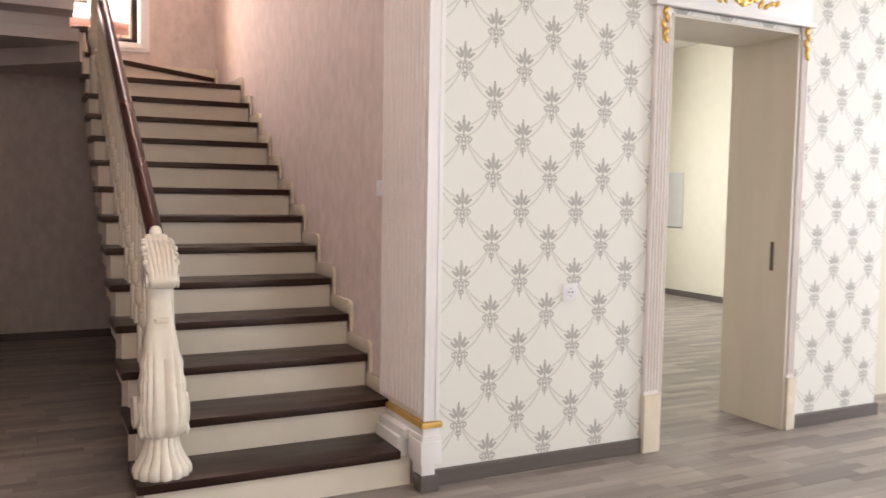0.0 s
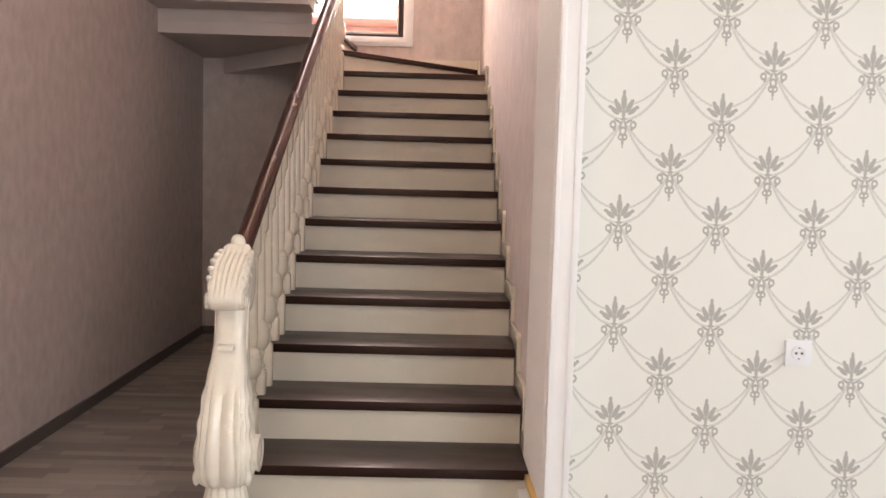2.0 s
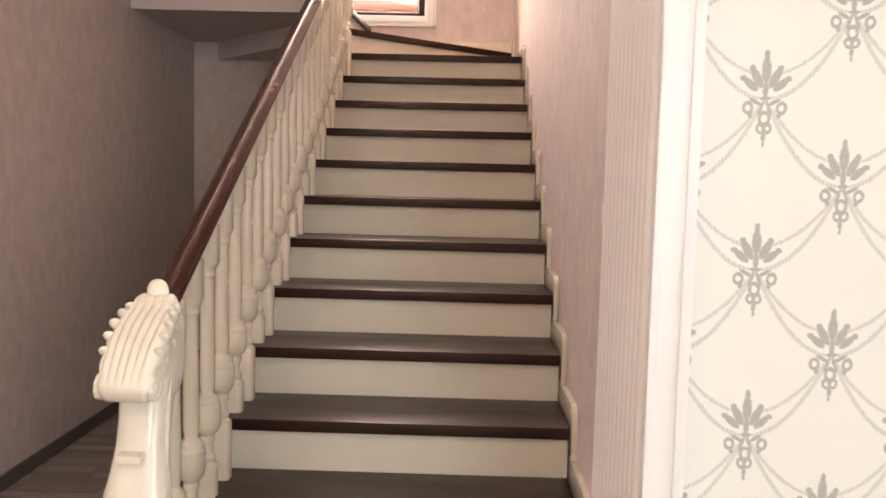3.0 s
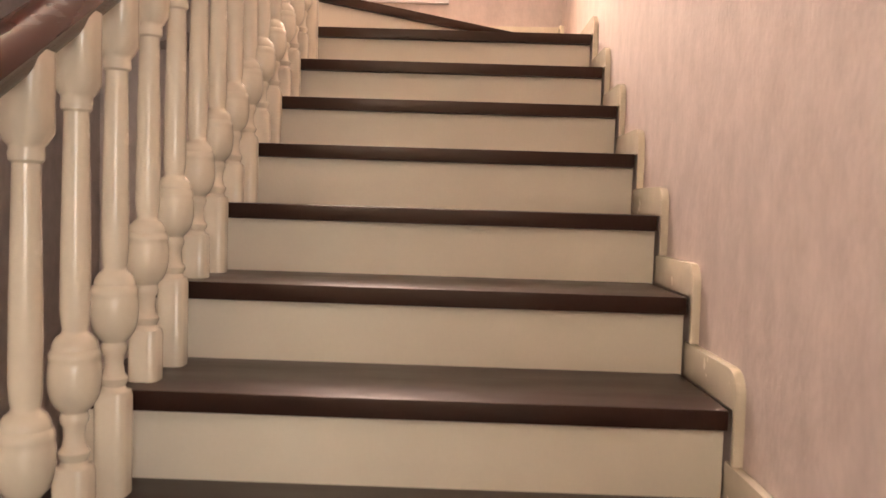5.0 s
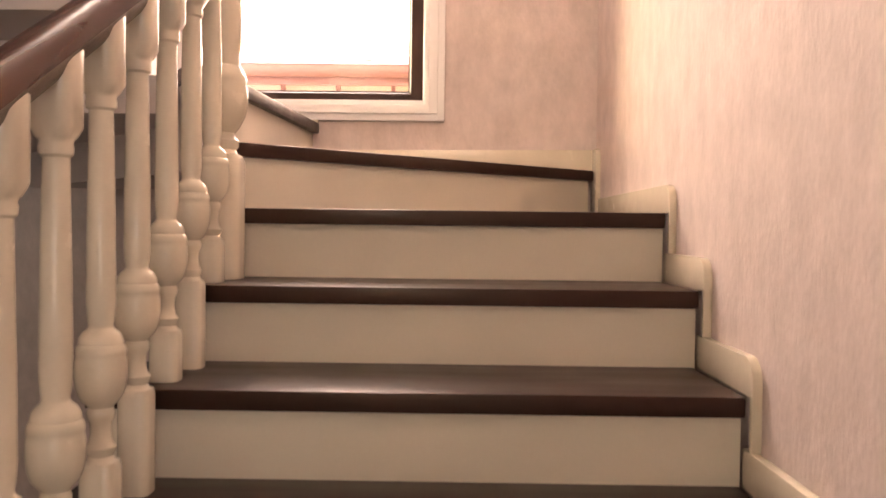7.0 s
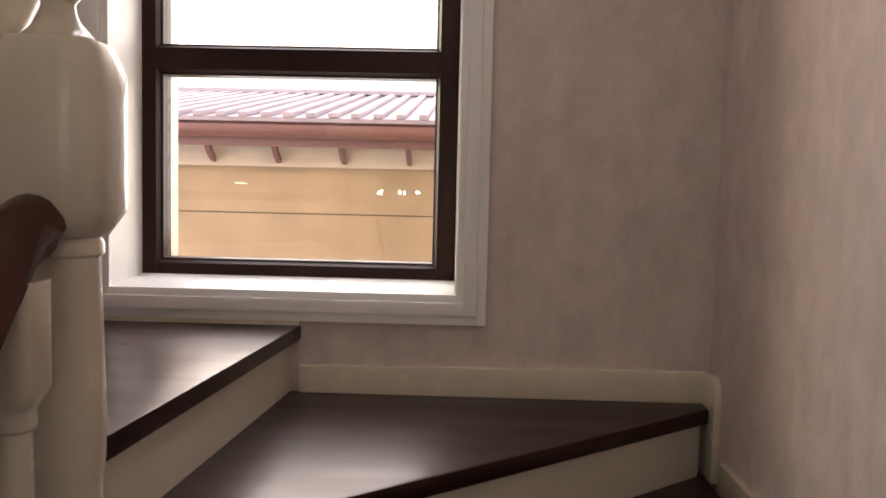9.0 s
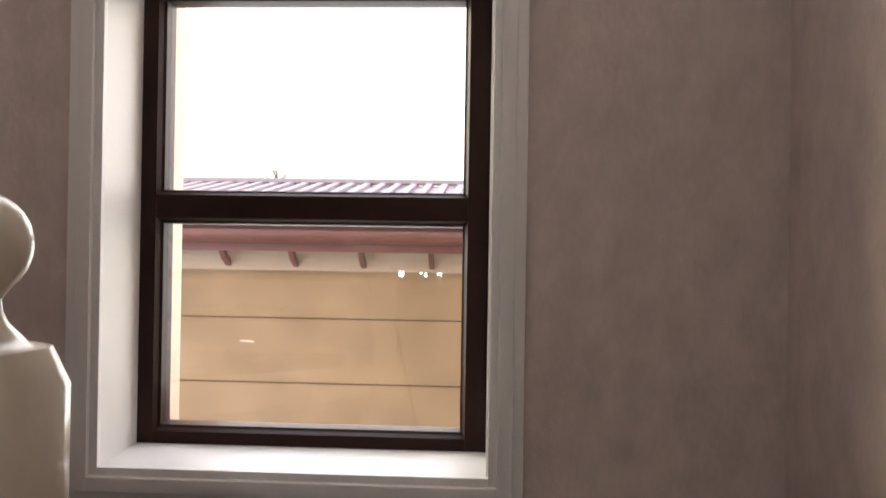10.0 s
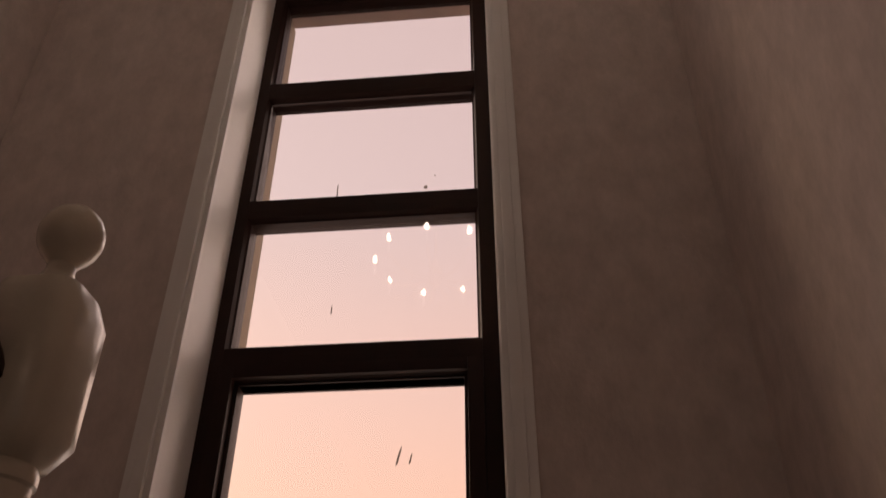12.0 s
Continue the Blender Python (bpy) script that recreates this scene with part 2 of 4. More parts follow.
    fine.inputs["Scale"].default_value = 300
    t.links.new(geo.outputs["Position"], fine.inputs["Vector"])
    mask = f("MULTIPLY", total, f("ADD", 0.55, f("MULTIPLY", fine.outputs["Fac"], 0.6)), clamp=True)
    mix = t.nodes.new("ShaderNodeMix")
    mix.data_type = "RGBA"
    mix.inputs[6].default_value = (0.81, 0.805, 0.75, 1)
    mix.inputs[7].default_value = (0.36, 0.355, 0.325, 1)
    t.links.new(mask, mix.inputs[0])
    t.links.new(mix.outputs[2], bsdf.inputs["Base Color"])
    bsdf.inputs["Roughness"].default_value = 0.6
    bp = t.nodes.new("ShaderNodeBump")
    bp.inputs["Strength"].default_value, bp.inputs["Distance"].default_value = 0.3, 0.001
    t.links.new(f("ADD", total, f("MULTIPLY", fine.outputs["Fac"], 0.6)), bp.inputs["Height"])
    t.links.new(bp.outputs[0], bsdf.inputs["Normal"])
    return m


DAMASK = damask()

# ---- mesh helpers ----


def mesh_ob(name, bm, material, smooth=False):
    bmesh.ops.recalc_face_normals(bm, faces=bm.faces)
    me = bpy.data.meshes.new(name)
    bm.to_mesh(me)
    bm.free()
    me.materials.append(material)
    if smooth:
        me.shade_smooth()
        me.set_sharp_from_angle(angle=radians(40))
    return new(name, me)


def part(name, bm, material, parent, label="", smooth=False):
    ob = mesh_ob(name, bm, material, smooth)
    ob.parent = parent
    return tagged(ob, label)


def thing(name, label, category, group="", kind="", at=(0, 0, 0)):
    e = new(name)
    e.location = at
    return tagged(e, label, category, group, kind)


def box(x0, x1, y0, y1, z0, z1, bevel=0.0, bm=None):
    own = bmesh.new()
    vs = [own.verts.new((x, y, z)) for x in (x0, x1) for y in (y0, y1) for z in (z0, z1)]
    for q in ((0, 1, 3, 2), (4, 6, 7, 5), (0, 4, 5, 1), (2, 3, 7, 6), (0, 2, 6, 4), (1, 5, 7, 3)):
        own.faces.new([vs[k] for k in q])
    if bevel:
        bmesh.ops.bevel(own, geom=list(own.edges), offset=bevel, segments=2, affect="EDGES", profile=0.7)
    if bm is None:
        return own
    join(bm, own)
    return bm


def join(bm, other):
    me = bpy.data.meshes.new("tmp")
    other.to_mesh(me)
    other.free()
    bm.from_mesh(me)
    bpy.data.meshes.remove(me)


def prism(outline, axis, lo, hi, bevel=0.0):
    """A flat outline pushed along an axis: 'x' takes (y, z), 'y' takes (x, z), 'z' takes (x, y)."""
    bm = bmesh.new()

    def put(p, h):
        return bm.verts.new({"x": (h, p[0], p[1]), "y": (p[0], h, p[1]), "z": (p[0], p[1], h)}[axis])
    a, b = [put(p, lo) for p in outline], [put(p, hi) for p in outline]
    bm.faces.new(a)
    bm.faces.new(b[::-1])
    n = len(outline)
    for k in range(n):
        bm.faces.new((a[k], b[k], b[(k + 1) % n], a[(k + 1) % n]))
    bmesh.ops.recalc_face_normals(bm, faces=bm.faces)
    if bevel:
        bmesh.ops.bevel(bm, geom=list(bm.edges), offset=bevel, segments=2, affect="EDGES", profile=0.7)
    return bm


def loft(rings, closed_ends=True):
    bm = bmesh.new()
    rows = [[bm.verts.new(p) for p in ring] for ring in rings]
    n = len(rows[0])
    for a, b in zip(rows, rows[1:]):
        for k in range(n):
            bm.faces.new((a[k], a[(k + 1) % n], b[(k + 1) % n], b[k]))
    if closed_ends:
        bm.faces.new(rows[0][::-1])
        bm.faces.new(rows[-1])
    return bm


def lathe(profile, segs=24, cx=0.0, cy=0.0):
    return loft([[(cx + r * math.cos(2 * math.pi * k / segs), cy + r * math.sin(2 * math.pi * k / segs), z) for k in range(segs)] for r, z in profile])


# ---- the stair's numbers ----
RISE, GO = 0.17, 0.29
TREAD_T = 0.039
WALL_L, WALL_R, BACK = -2.40, 0.022, 4.62
OUT = 5.0
TOP = 6.5
X_OUT = -1.20
FLOOR2 = 3.4 + 0.3


def nose(k):
    return GO * (k - 1)


def tread_top(k):
    """Top of a tread; the winding steps are a little higher than those of the straight flight."""
    return RISE * k if k < 13 else {13: 2.214, 14: 2.396, 15: 2.573}.get(k, 2.573 + RISE * (k - 15))


# ---- structure ----
def wall(name, bm, material, label):
    return tagged(mesh_ob(name, bm, material), label, "wall", kind="structure")


wall("wall_left", box(WALL_L - 0.2, WALL_L, -7.4, OUT, 0, TOP), PINK, "mauve textured wallpaper on a long plain wall")
# stair wall on the right, up to the roof
wall("wall_stair", box(WALL_R, 0.17, 0.0, BACK, 0, TOP), PINK, "rose textured wallpaper beside the staircase")
# window wall, built round its opening
WX0, WX1, WZ0, WZ1 = -1.584, -0.650, 2.632, 6.22
bm = box(WALL_L, WX0, BACK, OUT, 0, TOP)
box(WX1, 0.17, BACK, OUT, 0, TOP, bm=bm)
box(WX0, WX1, BACK, OUT, 0, WZ0, bm=bm)
box(WX0, WX1, BACK, OUT, WZ1, TOP, bm=bm)
wall("wall_window", bm, PINK, "rose textured wallpaper round the tall stair window")
# wall with the printed paper and the doorway
DX0, DX1, DZ = 1.420, 2.37, 2.30
bm = box(0.022, DX0, -0.03, 0.0, 0, 3.4)
box(DX1, 3.21, -0.03, 0.0, 0, 3.4, bm=bm)
box(DX0, DX1, -0.03, 0.0, DZ, 3.4, bm=bm)
wall("wall_paper", bm, DAMASK, "ivory wallpaper with grey lilies and swags")
bm = box(0.17, DX0, 0.0, 0.44, 0, 3.4)
box(DX1, 3.21, 0.0, 0.44, 0, 3.4, bm=bm)
box(DX0, DX1, 0.0, 0.44, DZ, 3.4, bm=bm)
box(3.21, 7.0, 0.3, 0.44, 0, 3.4, bm=bm)
wall("wall_side_room_front", bm, CREAMWALL, "plain cream wall round the doorway")
wall("wall_side_room_right", box(6.42, 6.6, 0.44, 5.9, 0, 3.4), CREAMWALL, "plain cream painted wall of the side room")
wall("wall_side_room_back", box(0.17, 6.6, 5.85, 6.0, 0, 3.4), CREAMWALL, "plain cream painted end wall of the side room")
wall("wall_side_room_left", box(0.17, 0.3, 0.44, 5.85, 0, 3.4), CREAMWALL, "plain cream wall behind the staircase")
wall("wall_hall_right", box(7.0, 7.2, -7.4, 0.44, 0, TOP), CREAMWALL, "plain cream end wall of the hall")
wall("wall_hall_back", box(WALL_L - 0.2, 7.2, -7.6, -7.4, 0, TOP), CREAMWALL, "plain cream wall behind the start")
wall("wall_gallery", box(0.17, 7.2, 0.0, 0.2, 3.4, TOP), PINK, "plain upper gallery wall")
# ceilings
tagged(mesh_ob("ceiling_hall", box(WALL_L, 7.0, -7.4, -0.6, 3.4, 3.7), CEIL), "plain white hall ceiling", "ceiling", kind="structure")
tagged(mesh_ob("ceiling_side_room", box(0.17, 6.6, 0.0, 6.0, 3.402, 3.6), CEIL), "plain white side room ceiling", "ceiling", kind="structure")
tagged(mesh_ob("ceiling_stairwell", box(WALL_L - 0.2, 7.2, -7.6, OUT, TOP, TOP + 0.2), CEIL), "plain white ceiling over stairs and gallery", "ceiling", kind="structure")
tagged(mesh_ob("gallery_floor", box(WALL_L, -1.25, -0.6, 1.45, 3.42, 3.7), CEIL), "upper landing slab above the hall", "floor", kind="structure")

# floor with separate laminate planks
floor = tagged(mesh_ob("floor", box(WALL_L - 0.2, 7.2, -7.6, 6.0, -0.25, -0.006), GROUT), "grey wood-effect laminate floor", "floor", kind="structure")

# skirting of the hall and under the stairs
bm = box(WALL_L, WALL_L + 0.016, -7.4, BACK, 0, 0.07, 0.003)
box(WALL_L + 0.016, 0.0, BACK - 0.016, BACK, 0, 0.07, 0.003, bm)
tagged(mesh_ob("baseboard_stairs", bm, SKIRT), "dark grey skirting below mauve wall", "baseboard", kind="structure")
bm = box(0.0, 1.305, -0.052, -0.03, 0, 0.075, 0.004)
box(2.44, 3.225, -0.052, -0.03, 0, 0.075, 0.004, bm)
box(3.21, 3.228, -0.03, 0.3, 0, 0.075, 0.004, bm)
tagged(mesh_ob("baseboard_hall", bm, SKIRT), "grey skirting under printed wallpaper", "baseboard", kind="structure")
bm = box(6.40, 6.42, 0.44, 5.85, 0, 0.08)
box(0.3, 6.40, 5.83, 5.85, 0, 0.08, bm=bm)
tagged(mesh_ob("baseboard_room", bm, SKIRT), "dark grey skirting of the side room", "baseboard", kind="structure")

# ---- staircase ----
stairs = thing("staircase", "closed staircase with dark wooden treads and cream risers", "staircase")


def tread_poly(k):
    """Plan outline of a tread, nose edge first."""
    if k == 1:
        return [(-0.058, 0.0), (-0.058, nose(2) + 0.06), (X_OUT, nose(2) + 0.06), (X_OUT, 0.0)]
    if k < 13:
        return [(0.0, nose(k)), (0.0, nose(k + 1) + 0.06), (X_OUT, nose(k + 1) + 0.06), (X_OUT, nose(k))]
    return {13: [(0.0, nose(13)), (0.0, 4.61), (-1.0, 3.88), (X_OUT, 3.74), (X_OUT, nose(13))],
            14: [(0.0, 4.545), (0.0, BACK), (-1.12, BACK), (-1.17, 3.60), (-1.10, 3.65)],
            15: [(-1.146, 3.50), (-1.058, BACK), (WALL_L, BACK), (WALL_L, 4.55), (-1.32, 3.66), (-1.22, 3.50)],
            16: [(-1.30, 3.60), (WALL_L, 4.50), (WALL_L, 3.42), (-1.25, 3.42), (-1.25, 3.56)]}[k]


def inset_riser(a, b, d, z0, z1):
    """An upright board from a to b, d behind the nose line."""
    v = Vector((b[0] - a[0], b[1] - a[1])).normalized()
    n = Vector((-v.y, v.x))
    p = [Vector(a) + n * d, Vector(b) + n * d, Vector(b) + n * (d + 0.02), Vector(a) + n * (d + 0.02)]
    return prism([tuple(q) for q in p], "z", z0, z1)


for k in range(1, 17):
    z = tread_top(k)
    bm = prism(tread_poly(k), "z", z - TREAD_T, z, 0.007)
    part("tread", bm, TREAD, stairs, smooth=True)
for k in range(1, 14):
    part("riser", box(X_OUT + 0.03, 0.0, nose(k) + 0.026, nose(k) + 0.046, tread_top(k - 1), tread_top(k) - TREAD_T), RISER, stairs)
part("riser", inset_riser((-1.16, 3.60), (0.0, 4.545), 0.026, tread_top(13), tread_top(14) - TREAD_T), RISER, stairs)
part("riser", inset_riser((-1.140, 3.56), (-1.058, BACK), 0.026, tread_top(14), tread_top(15) - TREAD_T), RISER, stairs)
part("riser", inset_riser((WALL_L, 4.50), (-1.30, 3.60), -0.046, tread_top(15), tread_top(16) - TREAD_T), RISER, stairs)
# body under the treads, with its stepped underside
for k in range(1, 14):
    y1 = nose(k + 1) + 0.046 if k < 13 else 3.60
    bottom = max(tread_top(k) - 0.30, 0.0)
    part("step_body", box(X_OUT + 0.03, -0.002, nose(k) + 0.046, y1, bottom, tread_top(k) - TREAD_T), RISER, stairs)
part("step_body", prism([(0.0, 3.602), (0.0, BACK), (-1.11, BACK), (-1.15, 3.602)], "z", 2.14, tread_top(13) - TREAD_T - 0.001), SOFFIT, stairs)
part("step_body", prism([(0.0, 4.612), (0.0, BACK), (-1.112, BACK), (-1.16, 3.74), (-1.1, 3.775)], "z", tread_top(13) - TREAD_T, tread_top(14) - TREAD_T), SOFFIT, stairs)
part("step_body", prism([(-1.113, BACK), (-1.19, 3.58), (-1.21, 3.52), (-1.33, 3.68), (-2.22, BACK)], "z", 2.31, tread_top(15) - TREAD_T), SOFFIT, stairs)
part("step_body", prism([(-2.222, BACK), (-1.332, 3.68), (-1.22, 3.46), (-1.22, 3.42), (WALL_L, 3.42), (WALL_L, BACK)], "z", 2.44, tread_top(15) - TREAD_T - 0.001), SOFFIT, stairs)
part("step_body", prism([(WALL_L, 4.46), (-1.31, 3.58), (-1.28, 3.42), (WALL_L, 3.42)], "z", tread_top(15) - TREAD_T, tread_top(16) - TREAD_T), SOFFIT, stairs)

# stepped skirting on the wall side
for k in range(1, 14):
    z, y0 = tread_top(k), nose(k)
    low = tread_top(k - 1)
    y1 = nose(k + 1) + 0.026
    if k < 2:
        continue
    h, r = 0.072, 0.046
    arc = [(y0 - 0.02 + r - r * math.sin(a), z + h - r + r * math.cos(a)) for a in [q * math.pi / 12 for q in range(7)]]
    if k == 13:
        y1 = 4.46
    out = [(y1, z), (y1, z + h)] + arc + [(y0 - 0.02, low + h), (y0 - 0.006, low + h), (y0 - 0.006, z)]
    part("stair_skirting", prism(out, "x", 0.003, WALL_R, 0.004), CREAM, stairs, smooth=True)
z = tread_top(14)
part("stair_skirting", prism([(-1.06, z), (-1.06, z + 0.072), (0.004, z + 0.084), (0.004, z)], "y", BACK - 0.02, BACK, 0.003), CREAM, stairs, smooth=True)
arc = [(4.56 - 0.045 * math.sin(a), z + 0.040 + 0.045 * math.cos(a)) for a in [q * math.pi / 12 for q in range(7)]]
part("stair_skirting", prism([(BACK - 0.002, tread_top(13)), (BACK - 0.002, z + 0.085)] + arc + [(4.515, tread_top(13))], "x", 0.003, WALL_R, 0.004), CREAM, stairs, smooth=True)
part("stair_skirting", box(WALL_L, -1.06, BACK - 0.02, BACK, tread_top(15), 2.645, 0.003), CREAM, stairs)

# upper flight, going back above the hall
upper = thing("upper_flight", "upper stair flight with stepped underside", "staircase", at=(0, 0, 0))
for j in range(6):
    k = 17 + j
    y1 = 3.42 - GO * j
    z = tread_top(k)
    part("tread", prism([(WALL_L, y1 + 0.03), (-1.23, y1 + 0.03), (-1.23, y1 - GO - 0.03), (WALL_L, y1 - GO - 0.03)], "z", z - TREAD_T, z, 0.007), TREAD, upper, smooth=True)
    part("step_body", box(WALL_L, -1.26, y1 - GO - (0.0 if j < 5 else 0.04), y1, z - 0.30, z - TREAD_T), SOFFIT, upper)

# ---- balustrade ----
rails = thing("stair_balustrade", "cream turned balusters under a dark varnished handrail", "balustrade")


def square(h, z):
    """Ring of a square post with chamfered corners, 24 points."""
    pts = []
    for s in range(24):
        a = 2 * math.pi * (s + 0.5) / 24
        c, d = math.cos(a), math.sin(a)
        m = max(abs(c), abs(d), 0.60 * (abs(c) + abs(d)))
        pts.append((h * c / m, h * d / m, z))
    return pts


def circle(r, z, n=24):
    return [(r * math.cos(2 * math.pi * (s + 0.5) / n), r * math.sin(2 * math.pi * (s + 0.5) / n), z) for s in range(n)]


def baluster_mesh(base, top):
    """Turned baluster: square foot, vase, egg, tapered shaft, square head."""
    b = base
    rings = [square(0.0275, 0), square(0.0275, b - 0.014), square(0.025, b - 0.003), circle(0.022, b)]
    for r, dz in ((0.019, 0.006), (0.023, 0.013), (0.024, 0.020), (0.018, 0.028), (0.0155, 0.044), (0.017, 0.060), (0.021, 0.067), (0.0215, 0.075), (0.019, 0.082),
                  (0.022, 0.086), (0.028, 0.092), (0.0335, 0.101), (0.0372, 0.113), (0.0392, 0.127), (0.0396, 0.143), (0.0388, 0.157), (0.0372, 0.163), (0.0384, 0.166), (0.0382, 0.172),
                  (0.0362, 0.178), (0.0335, 0.181), (0.0338, 0.185), (0.0315, 0.193), (0.0270, 0.200), (0.0205, 0.205), (0.0185, 0.210), (0.0205, 0.222), (0.0222, 0.245), (0.0218, 0.32), (0.0200, 0.44), (0.0182, 0.535), (0.0182, 0.543), (0.0225, 0.547), (0.0235, 0.557),
                  (0.022, 0.562), (0.0235, 0.568)):
        rings.append(circle(r, b + dz))
    rings += [square(0.023, b + 0.570), square(0.0305, b + 0.586), square(0.0305, top)]
    return loft(rings)


def rail_bottom(y):
    return 0.977 + 0.5755 * (y - 0.135)


BX = -1.080
mesh_front = mesh_back = None
for k in range(1, 13):
    for off in (0.085, 0.23):
        y = nose(k) + off
        if k == 1 or (k == 12 and off > 0.2):
            continue
        base = 0.100 + (off - 0.085) * RISE / GO
        if off < 0.2 and mesh_front:
            ob = new("baluster", mesh_front)
            ob.parent = rails
        elif off > 0.2 and mesh_back:
            ob = new("baluster", mesh_back)
            ob.parent = rails
        else:
            ob = part("baluster", baluster_mesh(base, base + 0.695), CREAM, rails, smooth=True)
            if off < 0.2:
                mesh_front = ob.data
            else:
                mesh_back = ob.data
        ob.location = (BX, y, RISE * k)


def rail_section(scale=1.0):
    """Moulded rail profile, across and up."""
    pts = []
    for s in range(20):
        a = 2 * math.pi * s / 20
        c, d = math.cos(a), math.sin(a)
        w = 0.036 if d > -0.2 else 0.029
        pts.append((w * c * scale, 0.038 * d * scale + 0.038))
    return pts


def rail_bm(points):
    rings = []
    for k, (x, y, z) in enumerate(points):
        p = Vector(points[max(k - 1, 0)])
        q = Vector(points[min(k + 1, len(points) - 1)])
        d = (q - p).normalized()
        side = d.cross(Vector((0, 0, 1))).normalized()
        up = side.cross(d)
        sec = rail_section()
        rings.append([tuple(Vector((x, y, z)) + side * a + up * b) for a, b in sec])
    return loft(rings)


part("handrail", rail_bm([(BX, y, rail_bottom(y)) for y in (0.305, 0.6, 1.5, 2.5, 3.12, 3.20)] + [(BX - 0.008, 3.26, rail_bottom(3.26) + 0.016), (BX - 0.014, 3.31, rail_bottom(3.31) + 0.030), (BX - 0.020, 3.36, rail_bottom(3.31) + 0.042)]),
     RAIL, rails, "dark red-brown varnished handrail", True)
ub = lambda y: 3.66 + RISE / GO * (3.36 - y)
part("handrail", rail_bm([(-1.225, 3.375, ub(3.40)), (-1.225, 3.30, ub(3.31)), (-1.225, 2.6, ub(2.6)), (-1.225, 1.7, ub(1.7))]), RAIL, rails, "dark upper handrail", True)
for j in range(5):
    for off in (0.02, 0.165):
        if j == 0 and off < 0.1:
            continue
        y = 3.42 - GO * j - off
        ob = new("baluster", mesh_front if off < 0.1 else mesh_back)
        ob.parent = rails
        ob.location = (-1.245, y, tread_top(17 + j) - 0.02)


def newel_bm():
    rings = [square(0.052, 0), square(0.052, 0.265), square(0.046, 0.28)]
    for r, z in ((0.040, 0.283), (0.036, 0.292), (0.042, 0.300), (0.042, 0.312), (0.034, 0.320), (0.033, 0.330), (0.045, 0.345), (0.058, 0.370), (0.064, 0.400), (0.063, 0.425),
                 (0.058, 0.440), (0.060, 0.446), (0.060, 0.456), (0.055, 0.462), (0.050, 0.474), (0.044, 0.480), (0.043, 0.50), (0.047, 0.53), (0.048, 0.57), (0.046, 0.66), (0.043, 0.745),
                 (0.043, 0.755), (0.047, 0.758), (0.047, 0.770), (0.044, 0.776)):
        rings.append(circle(r, z))
    rings += [square(0.045, 0.778), square(0.063, 0.806), square(0.063, 0.950), square(0.050, 0.982)]
    for r, z in ((0.040, 0.986), (0.034, 0.992), (0.024, 1.002), (0.019, 1.012), (0.018, 1.022)):
        rings.append(circle(r, z))
    for q in range(1, 13):
        a = -1.15 + q * (1.15 + 1.5) / 12
        rings.append(circle(max(0.043 * math.cos(a), 0.002), 1.066 + 0.043 * math.sin(a)))
    return loft(rings)


n1 = part("newel_post", newel_bm(), CREAM, rails, "thick turned cream newel with a ball finial", True)
n1.location = (-1.097, 3.41, tread_top(12))
n1.scale.z = 1.07
n2 = new("newel_post", n1.data)
n2.parent = rails
n2.location = (-1.204, 3.45, tread_top(16) - 0.004)
n2.scale.z = 1.10

# ---- carved starting newel ----
carved = thing("carved_newel", "ivory carved acanthus newel with scroll top and fluted foot", "newel post", at=(-1.085, 0.135, RISE))


def carved_post():
    """Body between foot and scroll, with raised leaf ribs on the front."""
    rows = ((0.165, 0.070, -0.070, 0.075), (0.180, 0.086, -0.085, 0.085), (0.21, 0.094, -0.098, 0.095), (0.27, 0.096, -0.104, 0.10), (0.33, 0.090, -0.10, 0.095), (0.40, 0.084, -0.088, 0.088),
            (0.47, 0.077, -0.066, 0.085), (0.54, 0.069, -0.040, 0.09), (0.60, 0.060, -0.016, 0.10), (0.66, 0.053, 0.004, 0.12), (0.72, 0.053, 0.020, 0.14), (0.78, 0.054, 0.03, 0.165), (0.85, 0.050, 0.04, 0.180), (0.92, 0.04, 0.06, 0.18))
    rings = []
    zs = np.linspace(rows[0][0], rows[-1][0], 70)
    tab = np.array(rows)
    for z in zs:
        hx, f, b = (np.interp(z, tab[:, 0], tab[:, j]) for j in (1, 2, 3))
        ring = []
        n = 64
        for s in range(n):
            a = 2 * math.pi * s / n
            c, d = math.cos(a), math.sin(a)
            e = 0.62
            x = hx * math.copysign(abs(c) ** e, c)
            y = (f + b) / 2 + (b - f) / 2 * math.copysign(abs(d) ** e, d)
            leaf = max(0.0, min(1.0, (0.60 - z) / 0.12)) * (1 if d < 0.5 else 0.3)
            rib = (abs(math.sin(8.5 * (a + 1.5708) + 5.5 * (0.3 - z) * c)) ** 0.55 - 0.62) * 0.0135 * leaf * min(1.0, max(0.0, (0.62 - z) * 6))
            tip = 0.004 * leaf * math.sin(z * 70) * abs(c) ** 4
            ring.append((x * (1 + (rib + tip) / hx), y + (rib + tip) * d, z))
        rings.append(ring)
    return loft(rings)


part("post", carved_post(), CARVED, carved, "", True)
rings = []
for z, r in ((0.0, 0.118), (0.012, 0.121), (0.030, 0.119), (0.045, 0.112), (0.075, 0.092), (0.105, 0.078), (0.14, 0.070), (0.166, 0.068)):
    ring = []
    for s in range(112):
        a = 2 * math.pi * s / 112
        flute = abs(math.sin(7 * a)) ** 0.6
        rr = r * (0.90 + 0.10 * flute)
        ring.append((rr * math.cos(a), rr * math.sin(a), z))
    rings.append(ring)
part("foot", loft(rings), CARVED, carved, "fluted flaring foot", True)


